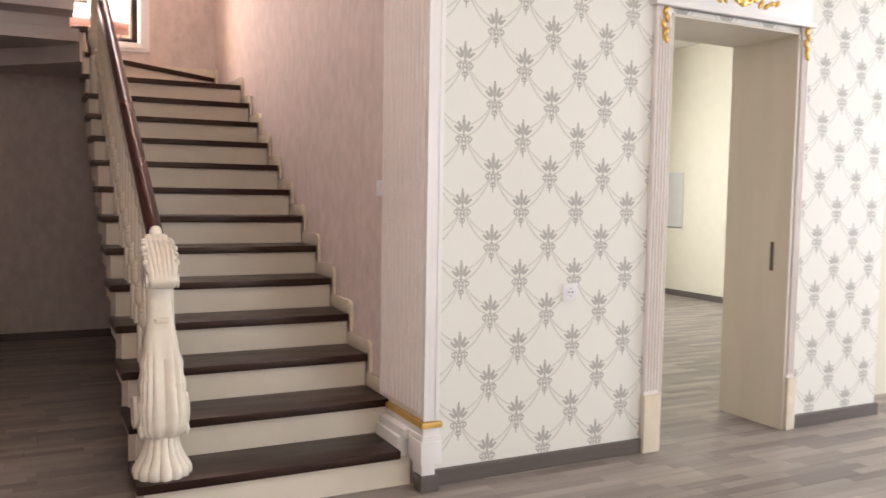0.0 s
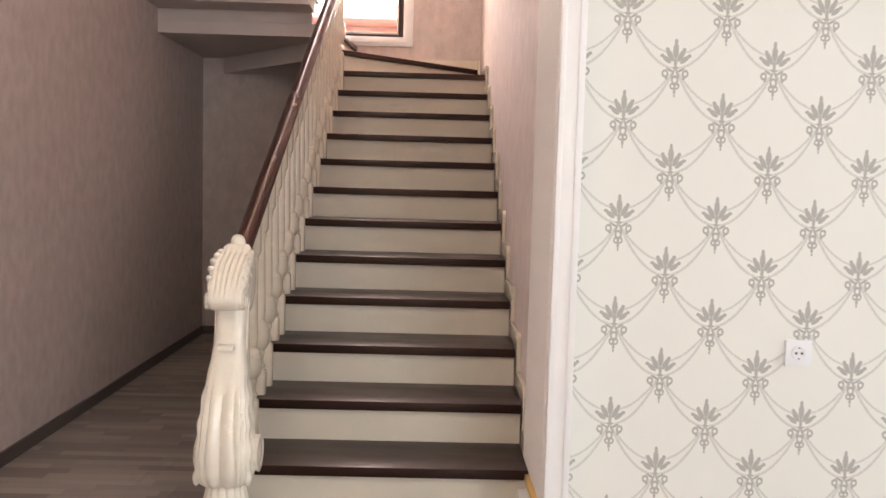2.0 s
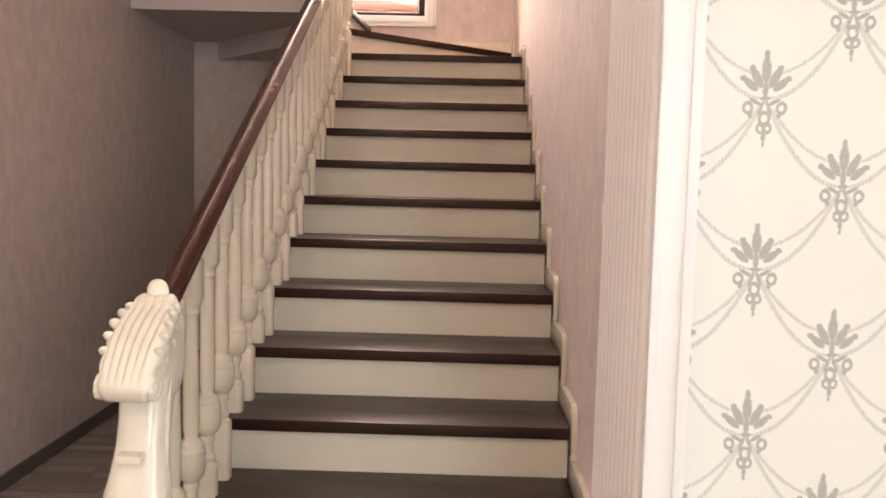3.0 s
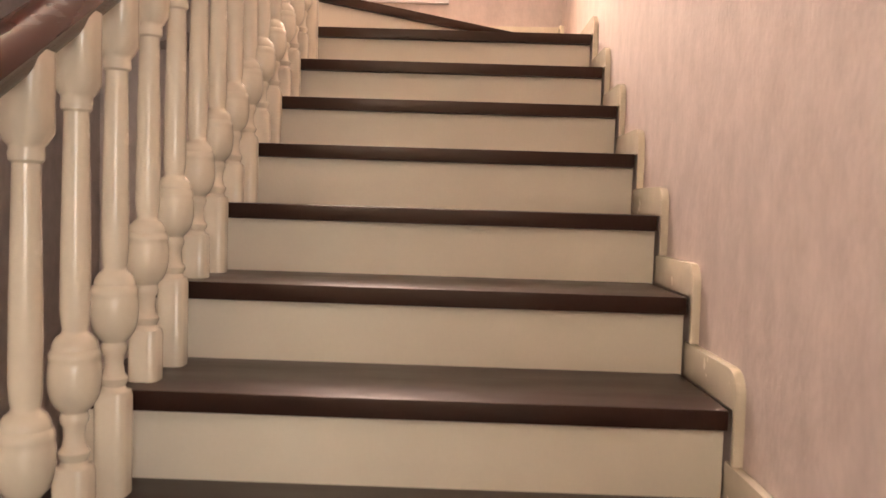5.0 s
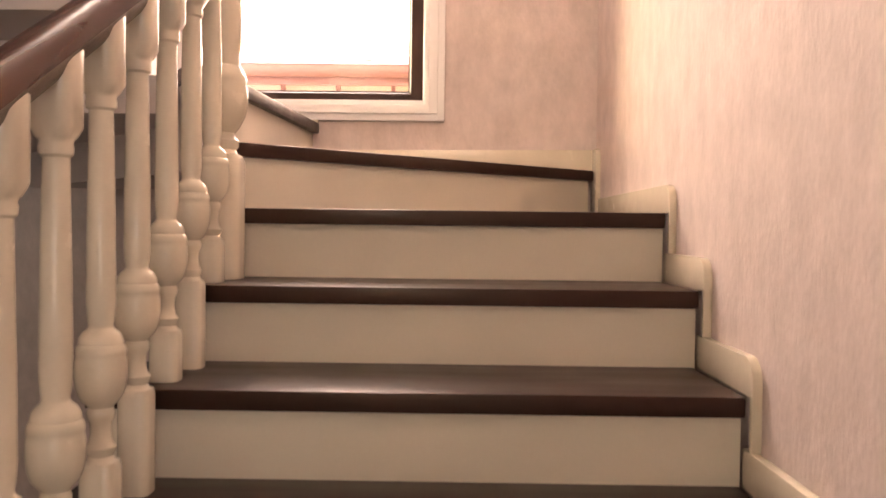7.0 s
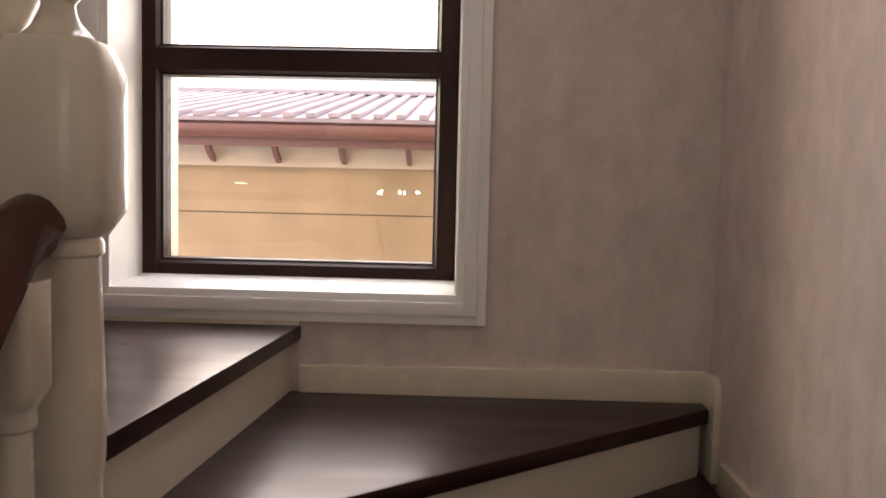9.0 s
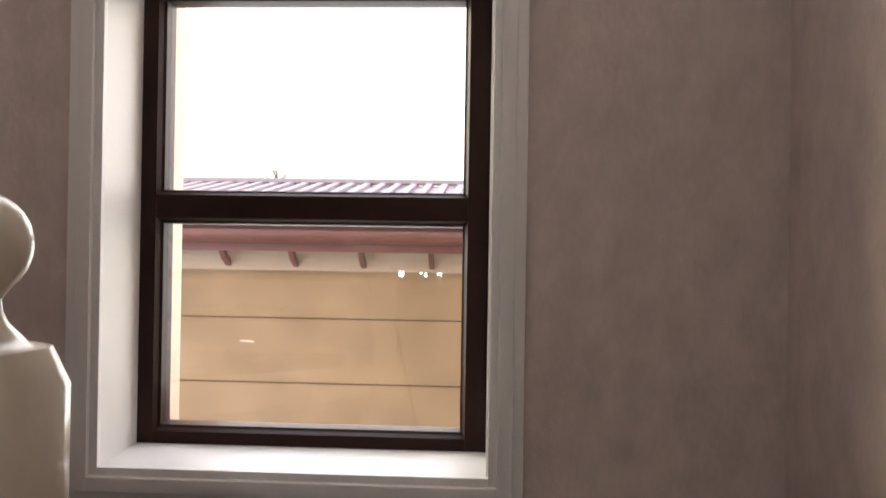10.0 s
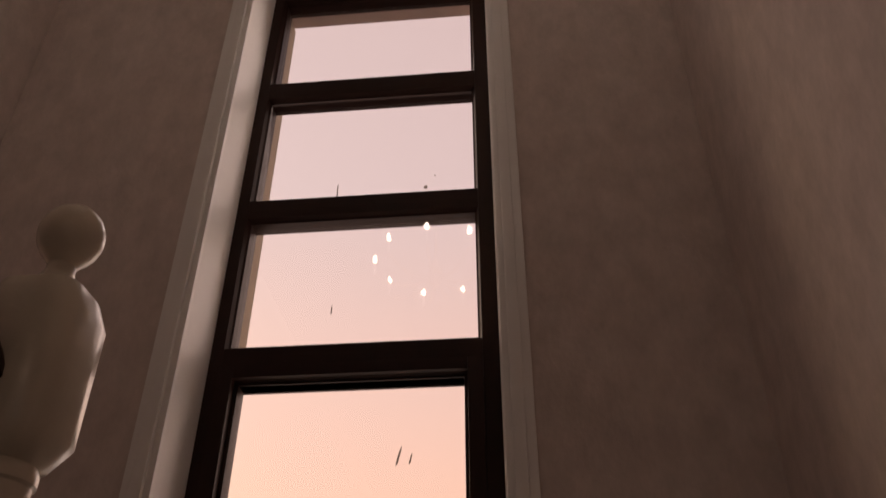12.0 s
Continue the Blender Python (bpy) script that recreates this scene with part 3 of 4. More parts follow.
def scroll(r, half, turns=1.0, depth=0.006):
    """A rolled scroll lying along x, its ends dished with a spiral."""
    rings = []
    for x, rr in ((-half, 0.25), (-half + 0.004, 0.62), (-half, 0.72), (-half + 0.001, 0.95), (-half * 0.8, 1.0), (0, 0.96), (half * 0.8, 1.0), (half - 0.001, 0.95), (half, 0.72), (half - 0.004, 0.62), (half, 0.25)):
        ring = []
        for s in range(40):
            a = 2 * math.pi * s / 40
            wave = 1 + 0.03 * math.sin(10 * a)
            ring.append((x, rr * r * wave * math.cos(a), rr * r * wave * math.sin(a)))
        rings.append(ring)
    return loft(rings)




def head_bm():
    """The wave-shaped head: a leaf that rises behind and rolls over to the front, ribbed along its length."""
    prof = [(0.165, 0.70), (0.188, 0.78), (0.190, 0.86), (0.182, 0.93), (0.165, 0.985), (0.138, 0.985), (0.118, 0.962), (0.085, 0.945), (0.045, 0.920), (0.005, 0.885), (-0.028, 0.845),
            (-0.056, 0.800), (-0.060, 0.764), (-0.036, 0.732), (0.002, 0.736), (0.024, 0.768), (0.050, 0.76), (0.064, 0.70)]
    fine = []
    n = len(prof)
    for k in range(n):
        p0, p1, p2, p3 = (Vector(prof[(k + d) % n]) for d in (-1, 0, 1, 2))
        for u in (0.0, 0.25, 0.5, 0.75):
            fine.append(0.5 * (2 * p1 + (p2 - p0) * u + (2 * p0 - 5 * p1 + 4 * p2 - p3) * u * u + (3 * p1 - p0 - 3 * p2 + p3) * u ** 3))
    c = Vector((0.085, 0.83))
    rings = []
    hw = 0.068
    for i in range(65):
        e = i / 32 - 1
        row = []
        for k, p in enumerate(fine):
            s_ = k / len(fine)
            top = max(0.0, math.sin(math.pi * min(max((s_ - 0.20) / 0.60, 0), 1))) ** 0.6
            wide = hw * float(np.interp(p.y, (0.70, 0.76, 0.84, 0.92, 0.99), (0.84, 0.92, 0.95, 0.96, 0.76)))
            lobe = 1 + 0.06 * top * math.sin(s_ * 80) * abs(e) ** 4
            inset = (1 - abs(e) ** 9) ** 0.5
            fan = e * (0.72 + 0.28 * top)
            rib = 0.0075 * top * (abs(math.sin(fan * (1.2 - 0.35 * (p.y - 0.735) / 0.25) * math.pi * 3.5)) ** 0.6 - 0.65) * min(1.0, max(0.0, (p.y - 0.775) * 16))
            q = c + (p - c) * (0.62 + 0.38 * inset)
            q += (p - c).normalized() * rib
            row.append((e * wide * lobe, q.x, q.y))
        rings.append(row)
    return loft(rings)


head = part("head", head_bm(), CARVED, carved, "leaf-wrapped scroll head", True)
head.matrix_basis = Matrix.Translation((0, 0, 0.985 * 0.17)) @ Matrix.Diagonal((1, 1, 0.83, 1))
for sx in (-1, 1):
    ob = part("volute", scroll(0.066, 0.016), CARVED, carved, "side volute", True)
    ob.location = (sx * 0.096, 0.045, 0.255)
    ob = part("volute", scroll(0.030, 0.006), CARVED, carved, "small end scroll of the head", True)
    ob.location = (sx * 0.060, -0.022, 0.806)


def lobe_bm(rx, ry, rz):
    own = lathe([(0.03, -1), (0.5, -0.86), (0.82, -0.55), (1.0, 0.0), (0.94, 0.42), (0.74, 0.76), (0.42, 0.94), (0.03, 1)], 12)
    bmesh.ops.transform(own, matrix=Matrix.Diagonal((rx, ry, rz, 1)), verts=own.verts)
    return own


ob = part("crest_tip", lobe_bm(0.027, 0.016, 0.036), CARVED, carved, "rounded crest tip", True)
ob.location = (0, 0.158, 0.988)
for sx in (-1, 1):
    for y, z, ln in ((0.140, 0.955, 0.022), (0.108, 0.940, 0.026), (0.074, 0.918, 0.028), (0.042, 0.890, 0.028), (0.014, 0.856, 0.026)):
        wide = 0.068 * float(np.interp(z, (0.70, 0.76, 0.84, 0.92, 0.99), (0.84, 0.92, 0.95, 0.96, 0.76)))
        ob = part("crest_leaf", lobe_bm(0.015, 0.011, ln * 1.1), CARVED, carved, "curled leaf tip", True)
        ob.matrix_basis = pose(sx * (wide - 0.008), y - 0.004, 0.985 - (0.985 - z) * 0.83 - 0.006, 48, sx * 26, 0)
    for x, z, tilt, ln in ((0.030, 0.50, 20, 0.085), (0.046, 0.465, 26, 0.085), (0.058, 0.42, 24, 0.08), (0.070, 0.37, 20, 0.075)):
        f = float(np.interp(z, (0.27, 0.33, 0.40, 0.47, 0.54, 0.6), (-0.104, -0.10, -0.088, -0.066, -0.040, -0.016)))
        ob = part("acanthus_leaf", lobe_bm(0.010, 0.007, ln * 0.8), CARVED, carved, "carved acanthus leaf", True)
        ob.matrix_basis = pose(sx * x * 0.78, f + 0.012 + 0.12 * x, z, -14, sx * tilt * 0.7, 0)
    ob = part("corner_curl", lobe_bm(0.014, 0.018, 0.028), CARVED, carved, "small corner curl", True)
    ob.matrix_basis = pose(sx * 0.088, -0.055, 0.195, 0, 0, 0)
    ob = part("side_bead", box(-0.004, 0.004, -0.004, 0.004, 0.0, 0.40, 0.002), CARVED, carved, "raised edge bead", True)
    ob.matrix_basis = pose(sx * 0.056, 0.03, 0.46, -9, 0, 0)
part("notch", box(-0.028, 0.028, -0.030, 0.02, 0.632, 0.652, 0.008), CARVED, carved, "small raised lip", True)

# ---- pilaster at the corner ----
pil = thing("pilaster", "white fluted corner pilaster with a gold band", "pilaster", kind="structure")
bm = box(0.0, 0.072, -0.112, -0.03, 0.33, 3.4, 0.004)
part("front_face", bm, WHITE, pil, "", True)
part("edge_bead", box(-0.004, 0.014, -0.119, -0.104, 0.33, 3.4, 0.004), WHITE, pil, "", True)
part("edge_bead", box(0.054, 0.076, -0.116, -0.104, 0.33, 3.4, 0.004), WHITE, pil, "", True)
bm = box(0.001, 0.0218, -0.03, 0.41, 0.33, 3.4)
side = part("fluted_side", bm, ROSEWHITE, pil, "fluted side of the pilaster")
flute_me = None
for q in range(11):
    if flute_me is None:
        ob = part("flute", lathe([(0.013, 0.36), (0.013, 3.38)], 12), ROSEWHITE, side, "", True)
        flute_me = ob.data
    else:
        ob = new("flute", flute_me)
        ob.parent = side
    ob.location = (0.001, -0.063 + q * 0.044, 0)
bm = box(-0.016, 0.012, -0.128, 0.418, 0.298, 0.326, 0.008)
box(0.005, 0.088, -0.1275, -0.100, 0.2985, 0.3255, 0.008, bm)
part("gold_band", bm, GOLD, pil, "gold painted half-round band", True)
bm = box(-0.004, 0.076, -0.116, 0.40, 0.262, 0.298, 0.003)
box(-0.012, 0.082, -0.124, 0.40, 0.236, 0.263, 0.006, bm)
box(-0.020, 0.086, -0.130, 0.015, 0.132, 0.237, 0.006, bm)
box(-0.001, 0.066, -0.10, 0.0, 0.075, 0.133, 0.003, bm)
part("plinth", bm, WHITE, pil, "stepped white plinth", True)
bm = box(-0.054, 0.0, 0.05, 0.315, 0.0, 0.222, 0.004)
box(-0.040, 0.0, 0.016, 0.315, 0.220, 0.262, 0.006, bm)
part("side_board", bm, WHITE, pil, "white board beside the lowest tread", True)
part("skirting_end", box(-0.008, 0.08, -0.108, -0.03, 0.0, 0.075, 0.004), SKIRT, pil, "grey skirting end")

# ---- doorway ----
door = thing("door_1", "open doorway with cream fluted casing and gilded header", "doorway", kind="structure")
bm = box(DX0 - 0.002, DX0 + 0.012, -0.05, 0.44, 0, DZ)
box(DX1 - 0.012, DX1 + 0.002, -0.05, 0.44, 0, DZ, bm=bm)
box(DX0, DX1, -0.05, 0.44, DZ - 0.012, DZ + 0.002, bm=bm)
part("jamb_lining", bm, JAMB, door, "pale veneered jamb lining")
for x0, x1 in ((1.312, 1.412), (2.383, 2.44)):
    part("casing_plinth", box(x0 - 0.006, x1 + 0.006, -0.068, -0.03, 0, 0.31, 0.005), CREAM, door, "", True)
    bm = box(x0, x1, -0.052, -0.03, 0.31, DZ + 0.03)
    nfl = 5 if x1 - x0 > 0.08 else 3
    for q in range(nfl):
        join(bm, lathe([(0.0075, 0.33), (0.0075, DZ - 0.02)], 10, x0 + (q + 0.5) * (x1 - x0) / nfl, -0.052))
    part("casing", bm, ROSEWHITE, door, "fluted casing", True)
    for q in range(nfl - 1):
        xg = x0 + (q + 1) * (x1 - x0) / nfl
        part("groove_line", box(xg - 0.0022, xg + 0.0022, -0.0545, -0.05, 0.33, DZ - 0.02), TAN, door)
bm = box(1.30, 2.45, -0.06, -0.03, DZ + 0.03, DZ + 0.36, 0.004)
box(1.285, 2.465, -0.085, -0.03, DZ + 0.03, DZ + 0.055, 0.008, bm)
box(1.27, 2.48, -0.10, -0.03, DZ + 0.36, DZ + 0.41, 0.01, bm)
part("header", bm, WHITE, door, "white moulded header", True)


def ornament(pairs, y):
    bm = bmesh.new()
    for x, z, rx, rz, deg in pairs:
        own = lathe([(0.02, -1), (0.55, -0.72), (0.95, -0.2), (1.0, 0.05), (0.75, 0.6), (0.35, 0.92), (0.03, 1)], 10)
        bmesh.ops.transform(own, matrix=Matrix.Translation((x, y, z)) @ Matrix.Rotation(radians(deg), 4, "Y") @ Matrix.Diagonal((rx, 0.012, rz, 1)), verts=own.verts)
        join(bm, own)
    return bm


ZH = DZ + 0.12
shapes = [(1.90, ZH, 0.05, 0.035, 0)]
for sx in (-1, 1):
    for q in range(6):
        shapes.append((1.90 + sx * (0.05 + q * 0.042), ZH + 0.014 * math.sin(q * 1.7), 0.014, 0.034 - q * 0.002, sx * (55 + 25 * math.sin(q * 2.1))))
part("gilt_cartouche", ornament(shapes, -0.062), GOLD, door, "gilded scrollwork", True)
for xc in (1.362, 2.412):
    shapes = [(xc + 0.012 * math.sin(q * 2.2), DZ + 0.01 - q * 0.036, 0.014, 0.026, 35 * math.cos(q * 2.2)) for q in range(5)]
    part("gilt_corner", ornament(shapes, -0.062), GOLD, door, "gilded leaf spray", True)
part("strike_plate", box(DX1 - 0.0155, DX1 - 0.0125, 0.06, 0.085, 0.93, 1.10, 0.001), METAL, door, "dark metal strike plate")

# ---- socket and switch ----
sock = thing("wall_socket", "white square socket on the printed wallpaper", "socket", at=(0.831, -0.03, 0.873))
part("plate", box(-0.044, 0.044, -0.011, 0.0, -0.043, 0.043, 0.004), PLASTIC, sock, "", True)
part("well", lathe([(0.0, 0.0), (0.0235, 0.0), (0.0235, 0.003), (0.019, 0.003), (0.018, 0.0012), (0.0, 0.0012)][1:5], 28), PLASTIC, sock, "round recess", True).matrix_basis = pose(0, -0.011, 0, 90, 0, 0)
for sx in (-1, 1):
    part("pin_hole", lathe([(0.0042, 0), (0.0042, 0.0015)], 12), METAL, sock, "dark pin hole").matrix_basis = pose(sx * 0.0095, -0.0128, 0, 90, 0, 0)
for sz in (-1, 1):
    part("earth_clip", box(-0.0025, 0.0025, -0.0145, -0.0115, sz * 0.018 - 0.0018, sz * 0.018 + 0.0018), METAL, sock, "earth clip")
sw = thing("light_switch", "white light switch on the rose stair wall", "switch", at=(WALL_R, 0.47, 1.372))
part("plate", box(-0.012, 0.0, -0.04, 0.04, -0.04, 0.04, 0.004), PLASTIC, sw, "", True)
part("rocker", box(-0.018, -0.011, -0.026, 0.026, -0.028, 0.028, 0.003), PLASTIC, sw, "", True)

# ---- tall window ----
win = thing("window_1", "tall brown-framed stair window with white trim", "window", kind="structure")
bm = bmesh.new()
x0, x1, z0, z1 = -1.646, -0.571, WZ0 - 0.047, WZ1 + 0.075
for d0, d1, y in ((0.0, 0.028, 0.022), (0.026, 0.060, 0.032), (0.058, 0.080, 0.018)):
    a0, a1, c0, c1 = x0 + d0, x1 - d0, z0 + d0, z1 - d0
    w = d1 - d0
    box(a0, a0 + w, BACK - y, BACK, c0, c1, 0.004, bm)
    box(a1 - w, a1, BACK - y, BACK, c0, c1, 0.004, bm)
    box(a0 + w - 0.001, a1 - w + 0.001, BACK - y, BACK, c0, c0 + w, 0.004, bm)
    box(a0 + w - 0.001, a1 - w + 0.001, BACK - y, BACK, c1 - w, c1, 0.004, bm)
part("trim", bm, WHITE, win, "white moulded trim", True)
FY0, FY1 = 4.765, 4.85
bm = prism([(WX0 - 0.001, BACK), (WX0 + 0.014, BACK), (-1.542, FY0), (WX0 - 0.001, FY0)], "z", WZ0, WZ1)
box(WX1 - 0.006, WX1 + 0.001, BACK, FY0, WZ0, WZ1, bm=bm)
box(WX0, WX1, BACK, FY0, WZ1 - 0.006, WZ1 + 0.001, bm=bm)
part("reveal", bm, WHITE, win, "white plastered reveal")
part("sill", prism([(BACK - 0.012, WZ0 - 0.004), (BACK - 0.012, WZ0 + 0.030), (FY0, WZ0 + 0.054), (FY0, WZ0 - 0.004)], "x", WX0, WX1, 0.004), WHITE, win, "", True)
FZ0, FZ1 = WZ0 + 0.030, WZ1 - 0.006
GX0, GX1 = -1.490, -0.722
YG = 4.803
CH = 0.013
part("frame_side", prism([(WX0 + 0.006, FY0), (GX0 - CH, FY0), (GX0 - 0.006, YG - 0.02), (GX0, YG - 0.016), (GX0, FY1), (WX0 + 0.006, FY1)], "z", FZ0, FZ1, 0.002), FRAME, win, "", True)
part("frame_side", prism([(WX1 - 0.006, FY0), (GX1 + CH, FY0), (GX1 + 0.006, YG - 0.02), (GX1, YG - 0.016), (GX1, FY1), (WX1 - 0.006, FY1)], "z", FZ0, FZ1, 0.002), FRAME, win, "", True)
# glass openings from the bottom up: bottom, top, extra sash width
PANES = ((2.729, 3.245, 0), (3.330, 3.816, 0), (3.952, 4.336, 0.044), (4.468, 4.944, 0), (5.046, 5.521, 0), (5.625, 6.10, 0))
edges = [FZ0] + [v for p in PANES for v in p[:2]] + [FZ1]
for lo, hi in zip(edges[0::2], edges[1::2]):
    a, b = lo + (CH if lo > FZ0 else 0), hi - (CH if hi < FZ1 else 0)
    out = [(FY0 + 0.002, a), (YG - 0.02, lo + 0.006), (YG - 0.016, lo), (FY1 - 0.002, lo), (FY1 - 0.002, hi), (YG - 0.016, hi), (YG - 0.02, hi - 0.006), (FY0 + 0.002, b)]
    part("transom", prism(out, "x", GX0 - CH, GX1 + CH, 0.002), FRAME, win, "", True)
for lo, hi, s in PANES:
    if s:
        bead = bmesh.new()
        y0, y1 = FY0 - 0.014, YG - 0.004
        for q0, q1, r0, r1 in ((GX0 - 0.014, GX0 + s - 0.012, lo - 0.05, hi + 0.05), (GX1 - s + 0.012, GX1 + 0.014, lo - 0.05, hi + 0.05), (GX0 + s - 0.012, GX1 - s + 0.012, lo - 0.05, lo - 0.012), (GX0 + s - 0.012, GX1 - s + 0.012, hi + 0.012, hi + 0.05)):
            box(q0, q1, y0, y1, r0, r1, 0.004, bead)
        for q0, q1, r0, r1 in ((GX0, GX0 + s, lo - 0.012, hi + 0.012), (GX1 - s, GX1, lo - 0.012, hi + 0.012), (GX0 + s, GX1 - s, lo - 0.014, lo), (GX0 + s, GX1 - s, hi, hi + 0.014)):
            box(q0, q1, YG - 0.02, FY1 - 0.01, r0, r1, 0.002, bead)
        part("sash", bead, FRAME, win, "opening sash", True)
    ob = part("pane", box(GX0 + s - 0.004, GX1 - s + 0.004, YG, YG + 0.004, lo - 0.004, hi + 0.004), GLASS, win, "clear glass")
    ob.visible_shadow = False
SMEAR = mat("dried_paint", (0.30, 0.26, 0.24), 0.8)
LIGHT_SMEAR = mat("pale_dried_paint", (0.82, 0.80, 0.74), 0.8)
for smear in (SMEAR, LIGHT_SMEAR):
    smear.node_tree.nodes["Principled BSDF"].inputs["Transmission Weight"].default_value = 0.6
for x, z, w, h, lean, m in ((-1.205, 5.085, 0.004, 0.070, 0, SMEAR), (-0.892, 5.080, 0.014, 0.016, 20, SMEAR), (-0.955, 4.108, 0.006, 0.062, 14, SMEAR), (-0.921, 4.100, 0.005, 0.034, 12, SMEAR),
                           (-1.187, 4.599, 0.004, 0.036, 0, SMEAR), (-1.272, 2.945, 0.040, 0.005, 3, LIGHT_SMEAR), (-0.928, 2.712, 0.010, 0.022, 10, LIGHT_SMEAR), (-0.86, 5.13, 0.006, 0.008, 0, SMEAR)):
    ob = part("paint_mark", prism([(-w / 2, -h * 0.3), (-w * 0.2, -h / 2), (w / 2, -h * 0.35), (w * 0.4, h * 0.3), (0, h / 2), (-w * 0.45, h * 0.25)], "y", -0.0012, 0.0), m, win, "dried paint mark on the glass")
    ob.matrix_basis = pose(x, YG - 0.0006, z, 0, lean, 0)
part("outer_reveal", box(WX0 - 0.001, -1.530, FY1 + 0.001, OUT + 0.02, WZ0, WZ1), OUTWHITE, win, "cream outer reveal")

# ---- chandeliers ----


def chandelier(at, top, arms, radius):
    ch = thing("chandelier", "brass chandelier with small lit candle bulbs", "chandelier", at=at)
    part("rod", lathe([(0.006, 0.0), (0.006, top - at[2])], 12), GOLD, ch)
    part("ceiling_rose", lathe([(0.05, top - at[2] - 0.03), (0.06, top - at[2])], 20), GOLD, ch)
    part("hub", lathe([(0.005, -0.12), (0.03, -0.08), (0.05, -0.03), (0.03, 0.02), (0.02, 0.08), (0.01, 0.1)], 20), GOLD, ch, "", True)
    for q in range(arms):
        a = 2 * math.pi * (q + 0.3) / arms
        c, s = math.cos(a), math.sin(a)
        pts = [(c * radius * u, s * radius * u, -0.03 - 0.07 * math.sin(math.pi * u)) for u in [j / 8 for j in range(9)]]
        rings = [[(x + 0.006 * math.cos(b) * -s, y + 0.006 * math.cos(b) * c, z + 0.006 * math.sin(b)) for b in [j * math.pi / 4 for j in range(8)]] for x, y, z in pts]
        part("arm", loft(rings), GOLD, ch, "", True)
        part("candle", lathe([(0.010, -0.03), (0.010, 0.05)], 12, c * radius, s * radius), PLASTIC, ch)
        part("bulb", lathe([(0.004, 0.05), (0.013, 0.065), (0.014, 0.08), (0.006, 0.10), (0.001, 0.11)], 12, c * radius, s * radius), BULB, ch, "lit candle bulb", True)
    return ch


chandelier((-1.05, 3.0, 5.92), TOP, 9, 0.36)
chandelier((-1.55, -3.0, 2.84), 3.4, 8, 0.36)

# ---- side room details ----
panel = thing("wall_panel", "pale grey blank panel on the cream wall", "wall panel", at=(6.42, 5.50, 1.325))
part("board", box(-0.012, 0.0, -0.33, 0.33, -0.375, 0.375, 0.003), PANEL, panel, "", True)
part("lower_edge", box(-0.016, 0.0, -0.33, 0.33, -0.39, -0.375), SKIRT, panel)
handle = thing("wall_hook", "small dark metal lever on the cream wall", "hook", at=(6.15, 5.85, 0.80))
part("plate", box(-0.02, 0.02, -0.01, 0.0, -0.07, 0.07, 0.003), METAL, handle)
part("lever", box(-0.01, 0.13, -0.05, -0.01, -0.012, 0.012, 0.005), METAL, handle)

# ---- outside the window ----
tagged(mesh_ob("ground", prism([(-900, 5.0), (900, 5.0), (900, 1800), (-900, 1800)], "z", -0.4, -0.2), EARTH), "bare yard earth reaching the horizon", "ground", kind="structure")
nb = thing("neighbour_house", "sand-coloured house with grey ribbed metal roof", "house")
NY = 7.5
part("wall", box(-9, 6, NY, NY + 4.4, -0.2, 3.12), STONE, nb)
for zc in (2.782, 2.40, 2.03, 1.66):
    part("string_line", box(-9, 6, NY - 0.004, NY, zc - 0.004, zc + 0.003), JOINT, nb)
part("eave_board", box(-9, 6, NY - 0.10, NY + 0.1, 3.065, 3.26), OUTWHITE, nb, "pale boxed eave")
bm = loft([[(x, NY - 0.36 + 0.07 * math.cos(a), 3.29 + 0.07 * math.sin(a)) for a in [math.pi + j * math.pi / 10 for j in range(11)]] +
           [(x, NY - 0.36 + 0.062 * math.cos(a), 3.29 + 0.062 * math.sin(a)) for a in [2 * math.pi - j * math.pi / 10 for j in range(11)]] for x in (-9, 6)])
part("gutter", bm, GUTTER, nb, "red-brown half-round gutter", True)
part("fascia", box(-9, 6, NY - 0.29, NY - 0.27, 3.175, 3.34), GUTTER, nb, "red-brown fascia")
for q in range(30):
    x = -1.363 + (q - 14) * 0.394
    pts = [(NY - 0.265, 3.25), (NY - 0.265, 3.19), (NY - 0.20, 3.125), (NY - 0.104, 3.085), (NY - 0.104, 3.125), (NY - 0.17, 3.155), (NY - 0.22, 3.21), (NY - 0.22, 3.25)]
    part("gutter_bracket", prism(pts, "x", x - 0.014, x + 0.014), GUTTER, nb)
RIDGE_Y, RIDGE_Z = 9.6, 3.74
out = [(NY - 0.33, 3.34), (RIDGE_Y, RIDGE_Z), (NY + 4.8, 3.34), (NY + 4.8, 3.325), (RIDGE_Y, RIDGE_Z - 0.03), (NY - 0.33, 3.315)]
roof = part("roof", prism(out, "x", -9.3, 6.3), ROOF, nb, "grey ribbed metal sheets")
rib_me = None
for q in range(118):
    x = -9.2 + q * 0.13
    if rib_me is None:
        ob = part("roof_rib", prism([(NY - 0.335, 3.341), (RIDGE_Y, RIDGE_Z + 0.001), (RIDGE_Y, RIDGE_Z + 0.03), (NY - 0.335, 3.370)], "x", -0.026, 0.026, 0.006), ROOF, roof)
        rib_me = ob.data
    else:
        ob = new("roof_rib", rib_me)
        ob.parent = roof
    ob.location.x = x
part("ridge_cap", box(-9.3, 6.3, RIDGE_Y - 0.08, RIDGE_Y + 0.08, RIDGE_Z + 0.01, RIDGE_Z + 0.05, 0.01), ROOF, nb)


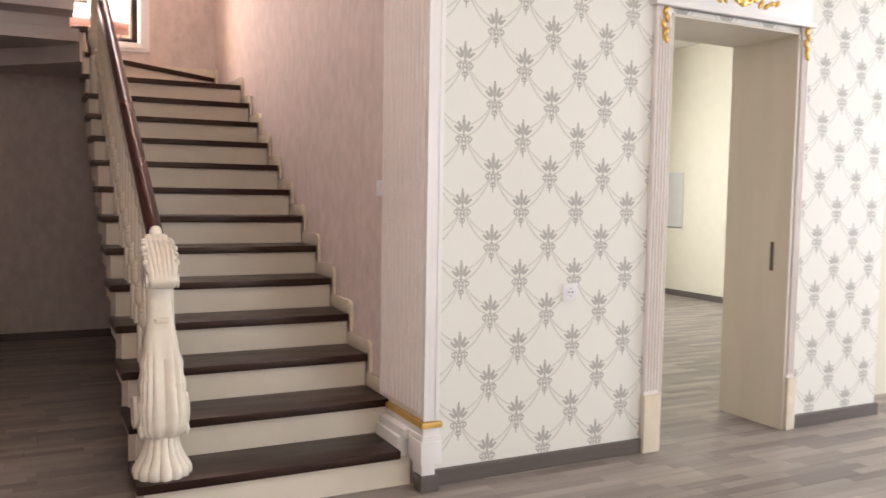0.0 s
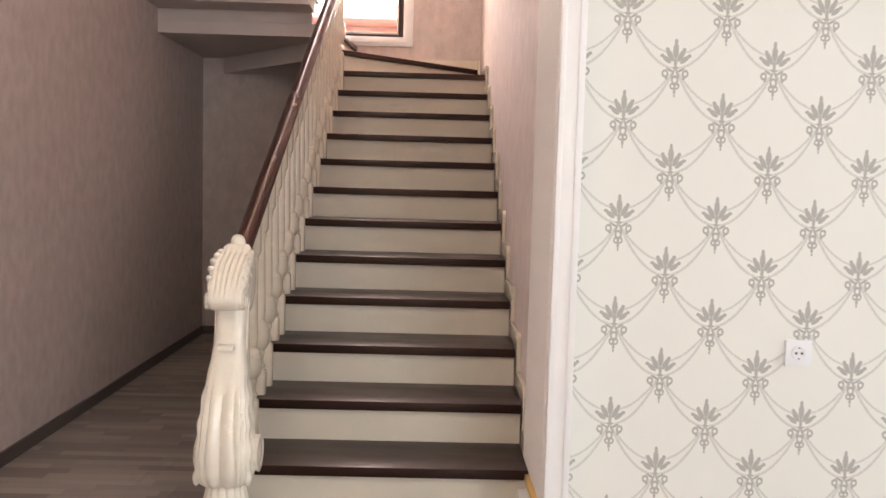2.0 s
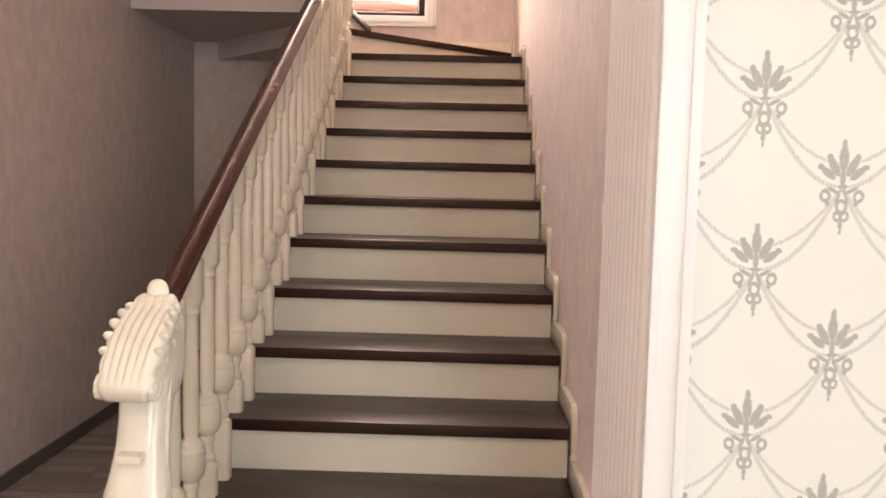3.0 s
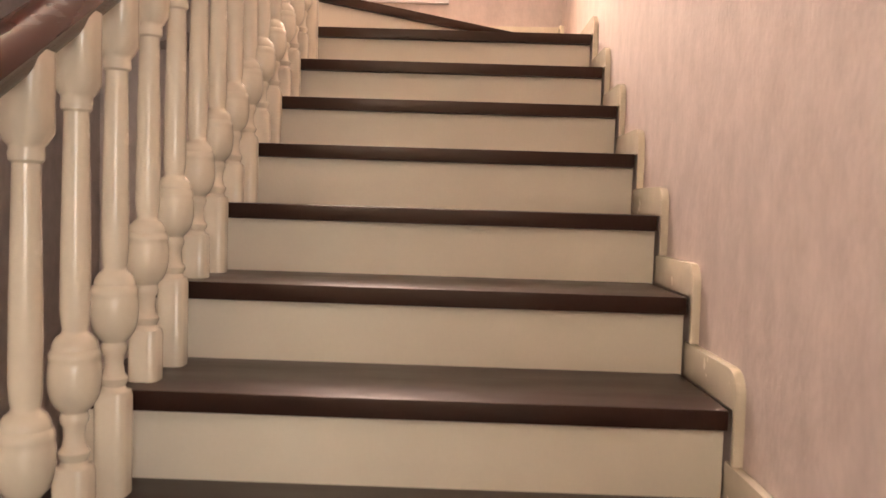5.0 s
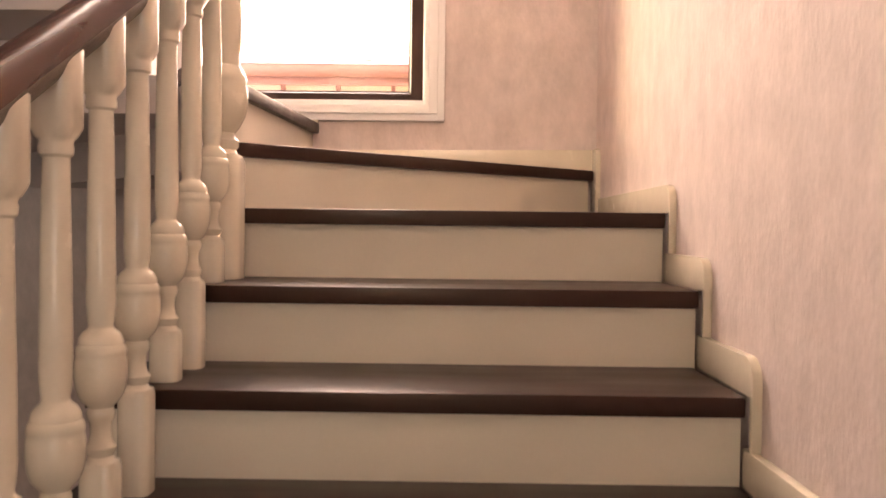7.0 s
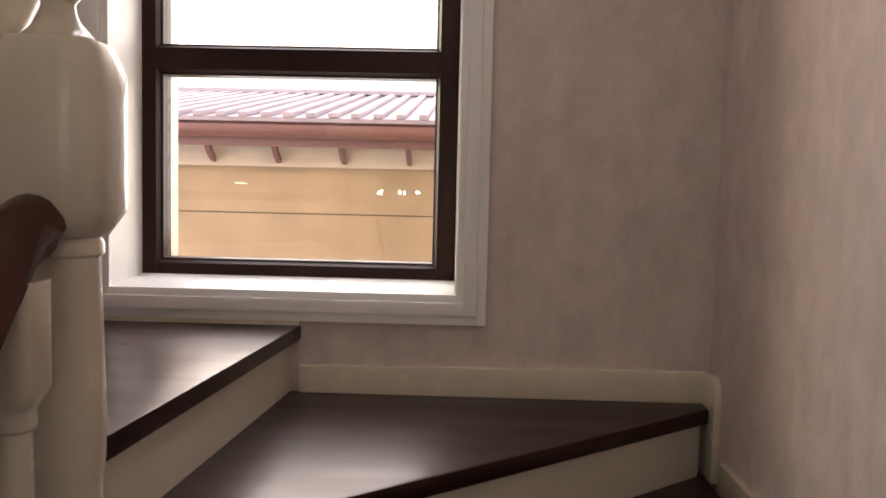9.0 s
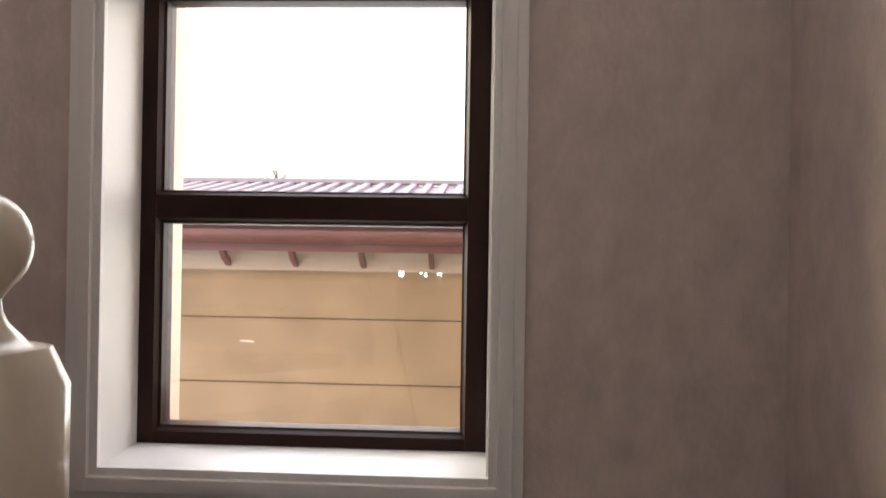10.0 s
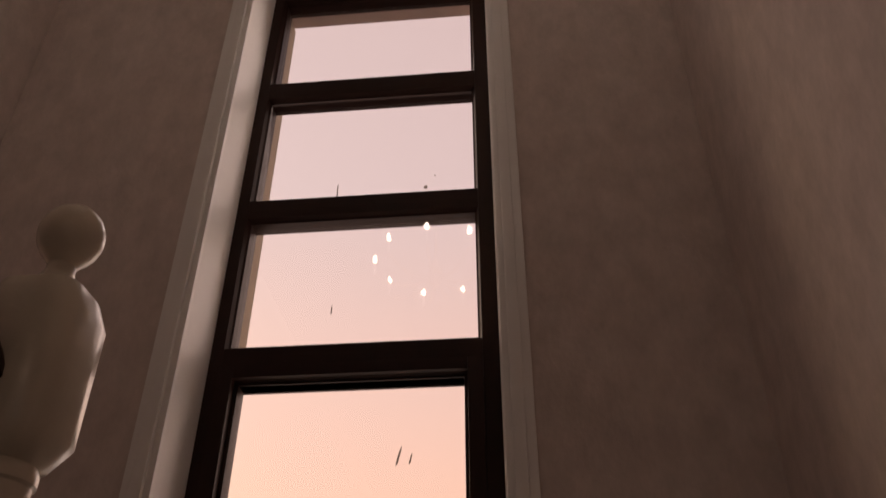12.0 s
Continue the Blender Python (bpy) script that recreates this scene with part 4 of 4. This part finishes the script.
def bare_tree(at, height, seed):
    rnd = random.Random(seed)
    tree = thing("bare_tree", "distant leafless tree behind the roof", "tree", "trees behind the roof", at=at)

    def limb(bm, p, d, ln, r, depth):
        q = p + d * ln
        s = d.cross(Vector((0.3, 1, 0.2))).normalized()
        u = s.cross(d)
        ring = lambda c, w: [tuple(c + s * (w * math.cos(a)) + u * (w * math.sin(a))) for a in (0, 1.57, 3.14, 4.71)]
        join_limb(bm, ring(p, r), ring(q, r * 0.62))
        if depth:
            for _ in range(3 if depth > 1 else 4):
                nd = (d + Vector((rnd.uniform(-0.7, 0.7), rnd.uniform(-0.7, 0.7), rnd.uniform(-0.1, 0.4)))).normalized()
                limb(bm, p + d * ln * rnd.uniform(0.5, 1.0), nd, ln * rnd.uniform(0.5, 0.75), r * 0.55, depth - 1)

    def join_limb(bm, a, b):
        va, vb = [bm.verts.new(v) for v in a], [bm.verts.new(v) for v in b]
        for k in range(4):
            bm.faces.new((va[k], va[(k + 1) % 4], vb[(k + 1) % 4], vb[k]))

    bm = bmesh.new()
    join_limb(bm, [(0.25, 0, 0), (0, 0.25, 0), (-0.25, 0, 0), (0, -0.25, 0)], [(0.12, 0, height * 0.5), (0, 0.12, height * 0.5), (-0.12, 0, height * 0.5), (0, -0.12, height * 0.5)])
    part("trunk", bm, TWIG, tree)
    bm = bmesh.new()
    for _ in range(7):
        d = Vector((rnd.uniform(-0.5, 0.5), rnd.uniform(-0.5, 0.5), 1)).normalized()
        limb(bm, Vector((0, 0, height * rnd.uniform(0.4, 0.55))), d, height * 0.2, 0.13, 3)
    part("crown", bm, TWIG, tree, "fine bare twigs")


bare_tree((-12.1, 45, -0.2), 8.5, 3)
bare_tree((-8.3, 45, -0.2), 7.9, 5)
bare_tree((-6.5, 45, -0.2), 7.9, 8)

# ---- laminate planks ----
plank_me = None
rnd = random.Random(4)
PW, PL = 0.19, 1.28
far = bmesh.new()
for row in range(-40, 31):
    y0 = row * PW
    last = 7.2 if y0 < 0 else 0.0
    x = WALL_L - rnd.uniform(0, PL)
    while x < last and y0 + PW < BACK + 0.15:
        if row >= -9 and x < 3.4:
            if plank_me is None:
                ob = part("plank", box(0.0008, PL - 0.0008, 0.0008, PW - 0.0008, -0.008, 0.0, 0.0012), PLANK, floor)
                plank_me = ob.data
            else:
                ob = new("plank", plank_me)
                ob.parent = floor
            ob.location = (x, y0, 0)
        else:
            far.faces.new([far.verts.new(p) for p in ((x + 0.001, y0 + 0.001, 0), (x + PL - 0.001, y0 + 0.001, 0), (x + PL - 0.001, y0 + PW - 0.001, 0), (x + 0.001, y0 + PW - 0.001, 0))])
        x += PL
    # side room
    x0 = 0.17
    ln = rnd.uniform(0.3, PL)
    while y0 >= 0 and x0 < 7.1 and y0 + PW < 6.0:
        x1 = min(x0 + ln, 7.1)
        far.faces.new([far.verts.new(p) for p in ((x0 + 0.001, y0 + 0.001, 0.0005), (x1 - 0.001, y0 + 0.001, 0.0005), (x1 - 0.001, y0 + PW - 0.001, 0.0005), (x0 + 0.001, y0 + PW - 0.001, 0.0005))])
        x0, ln = x1, PL
tagged(part("far_planks", far, PLANK, floor), "grey laminate planks farther off", kind="stuff")
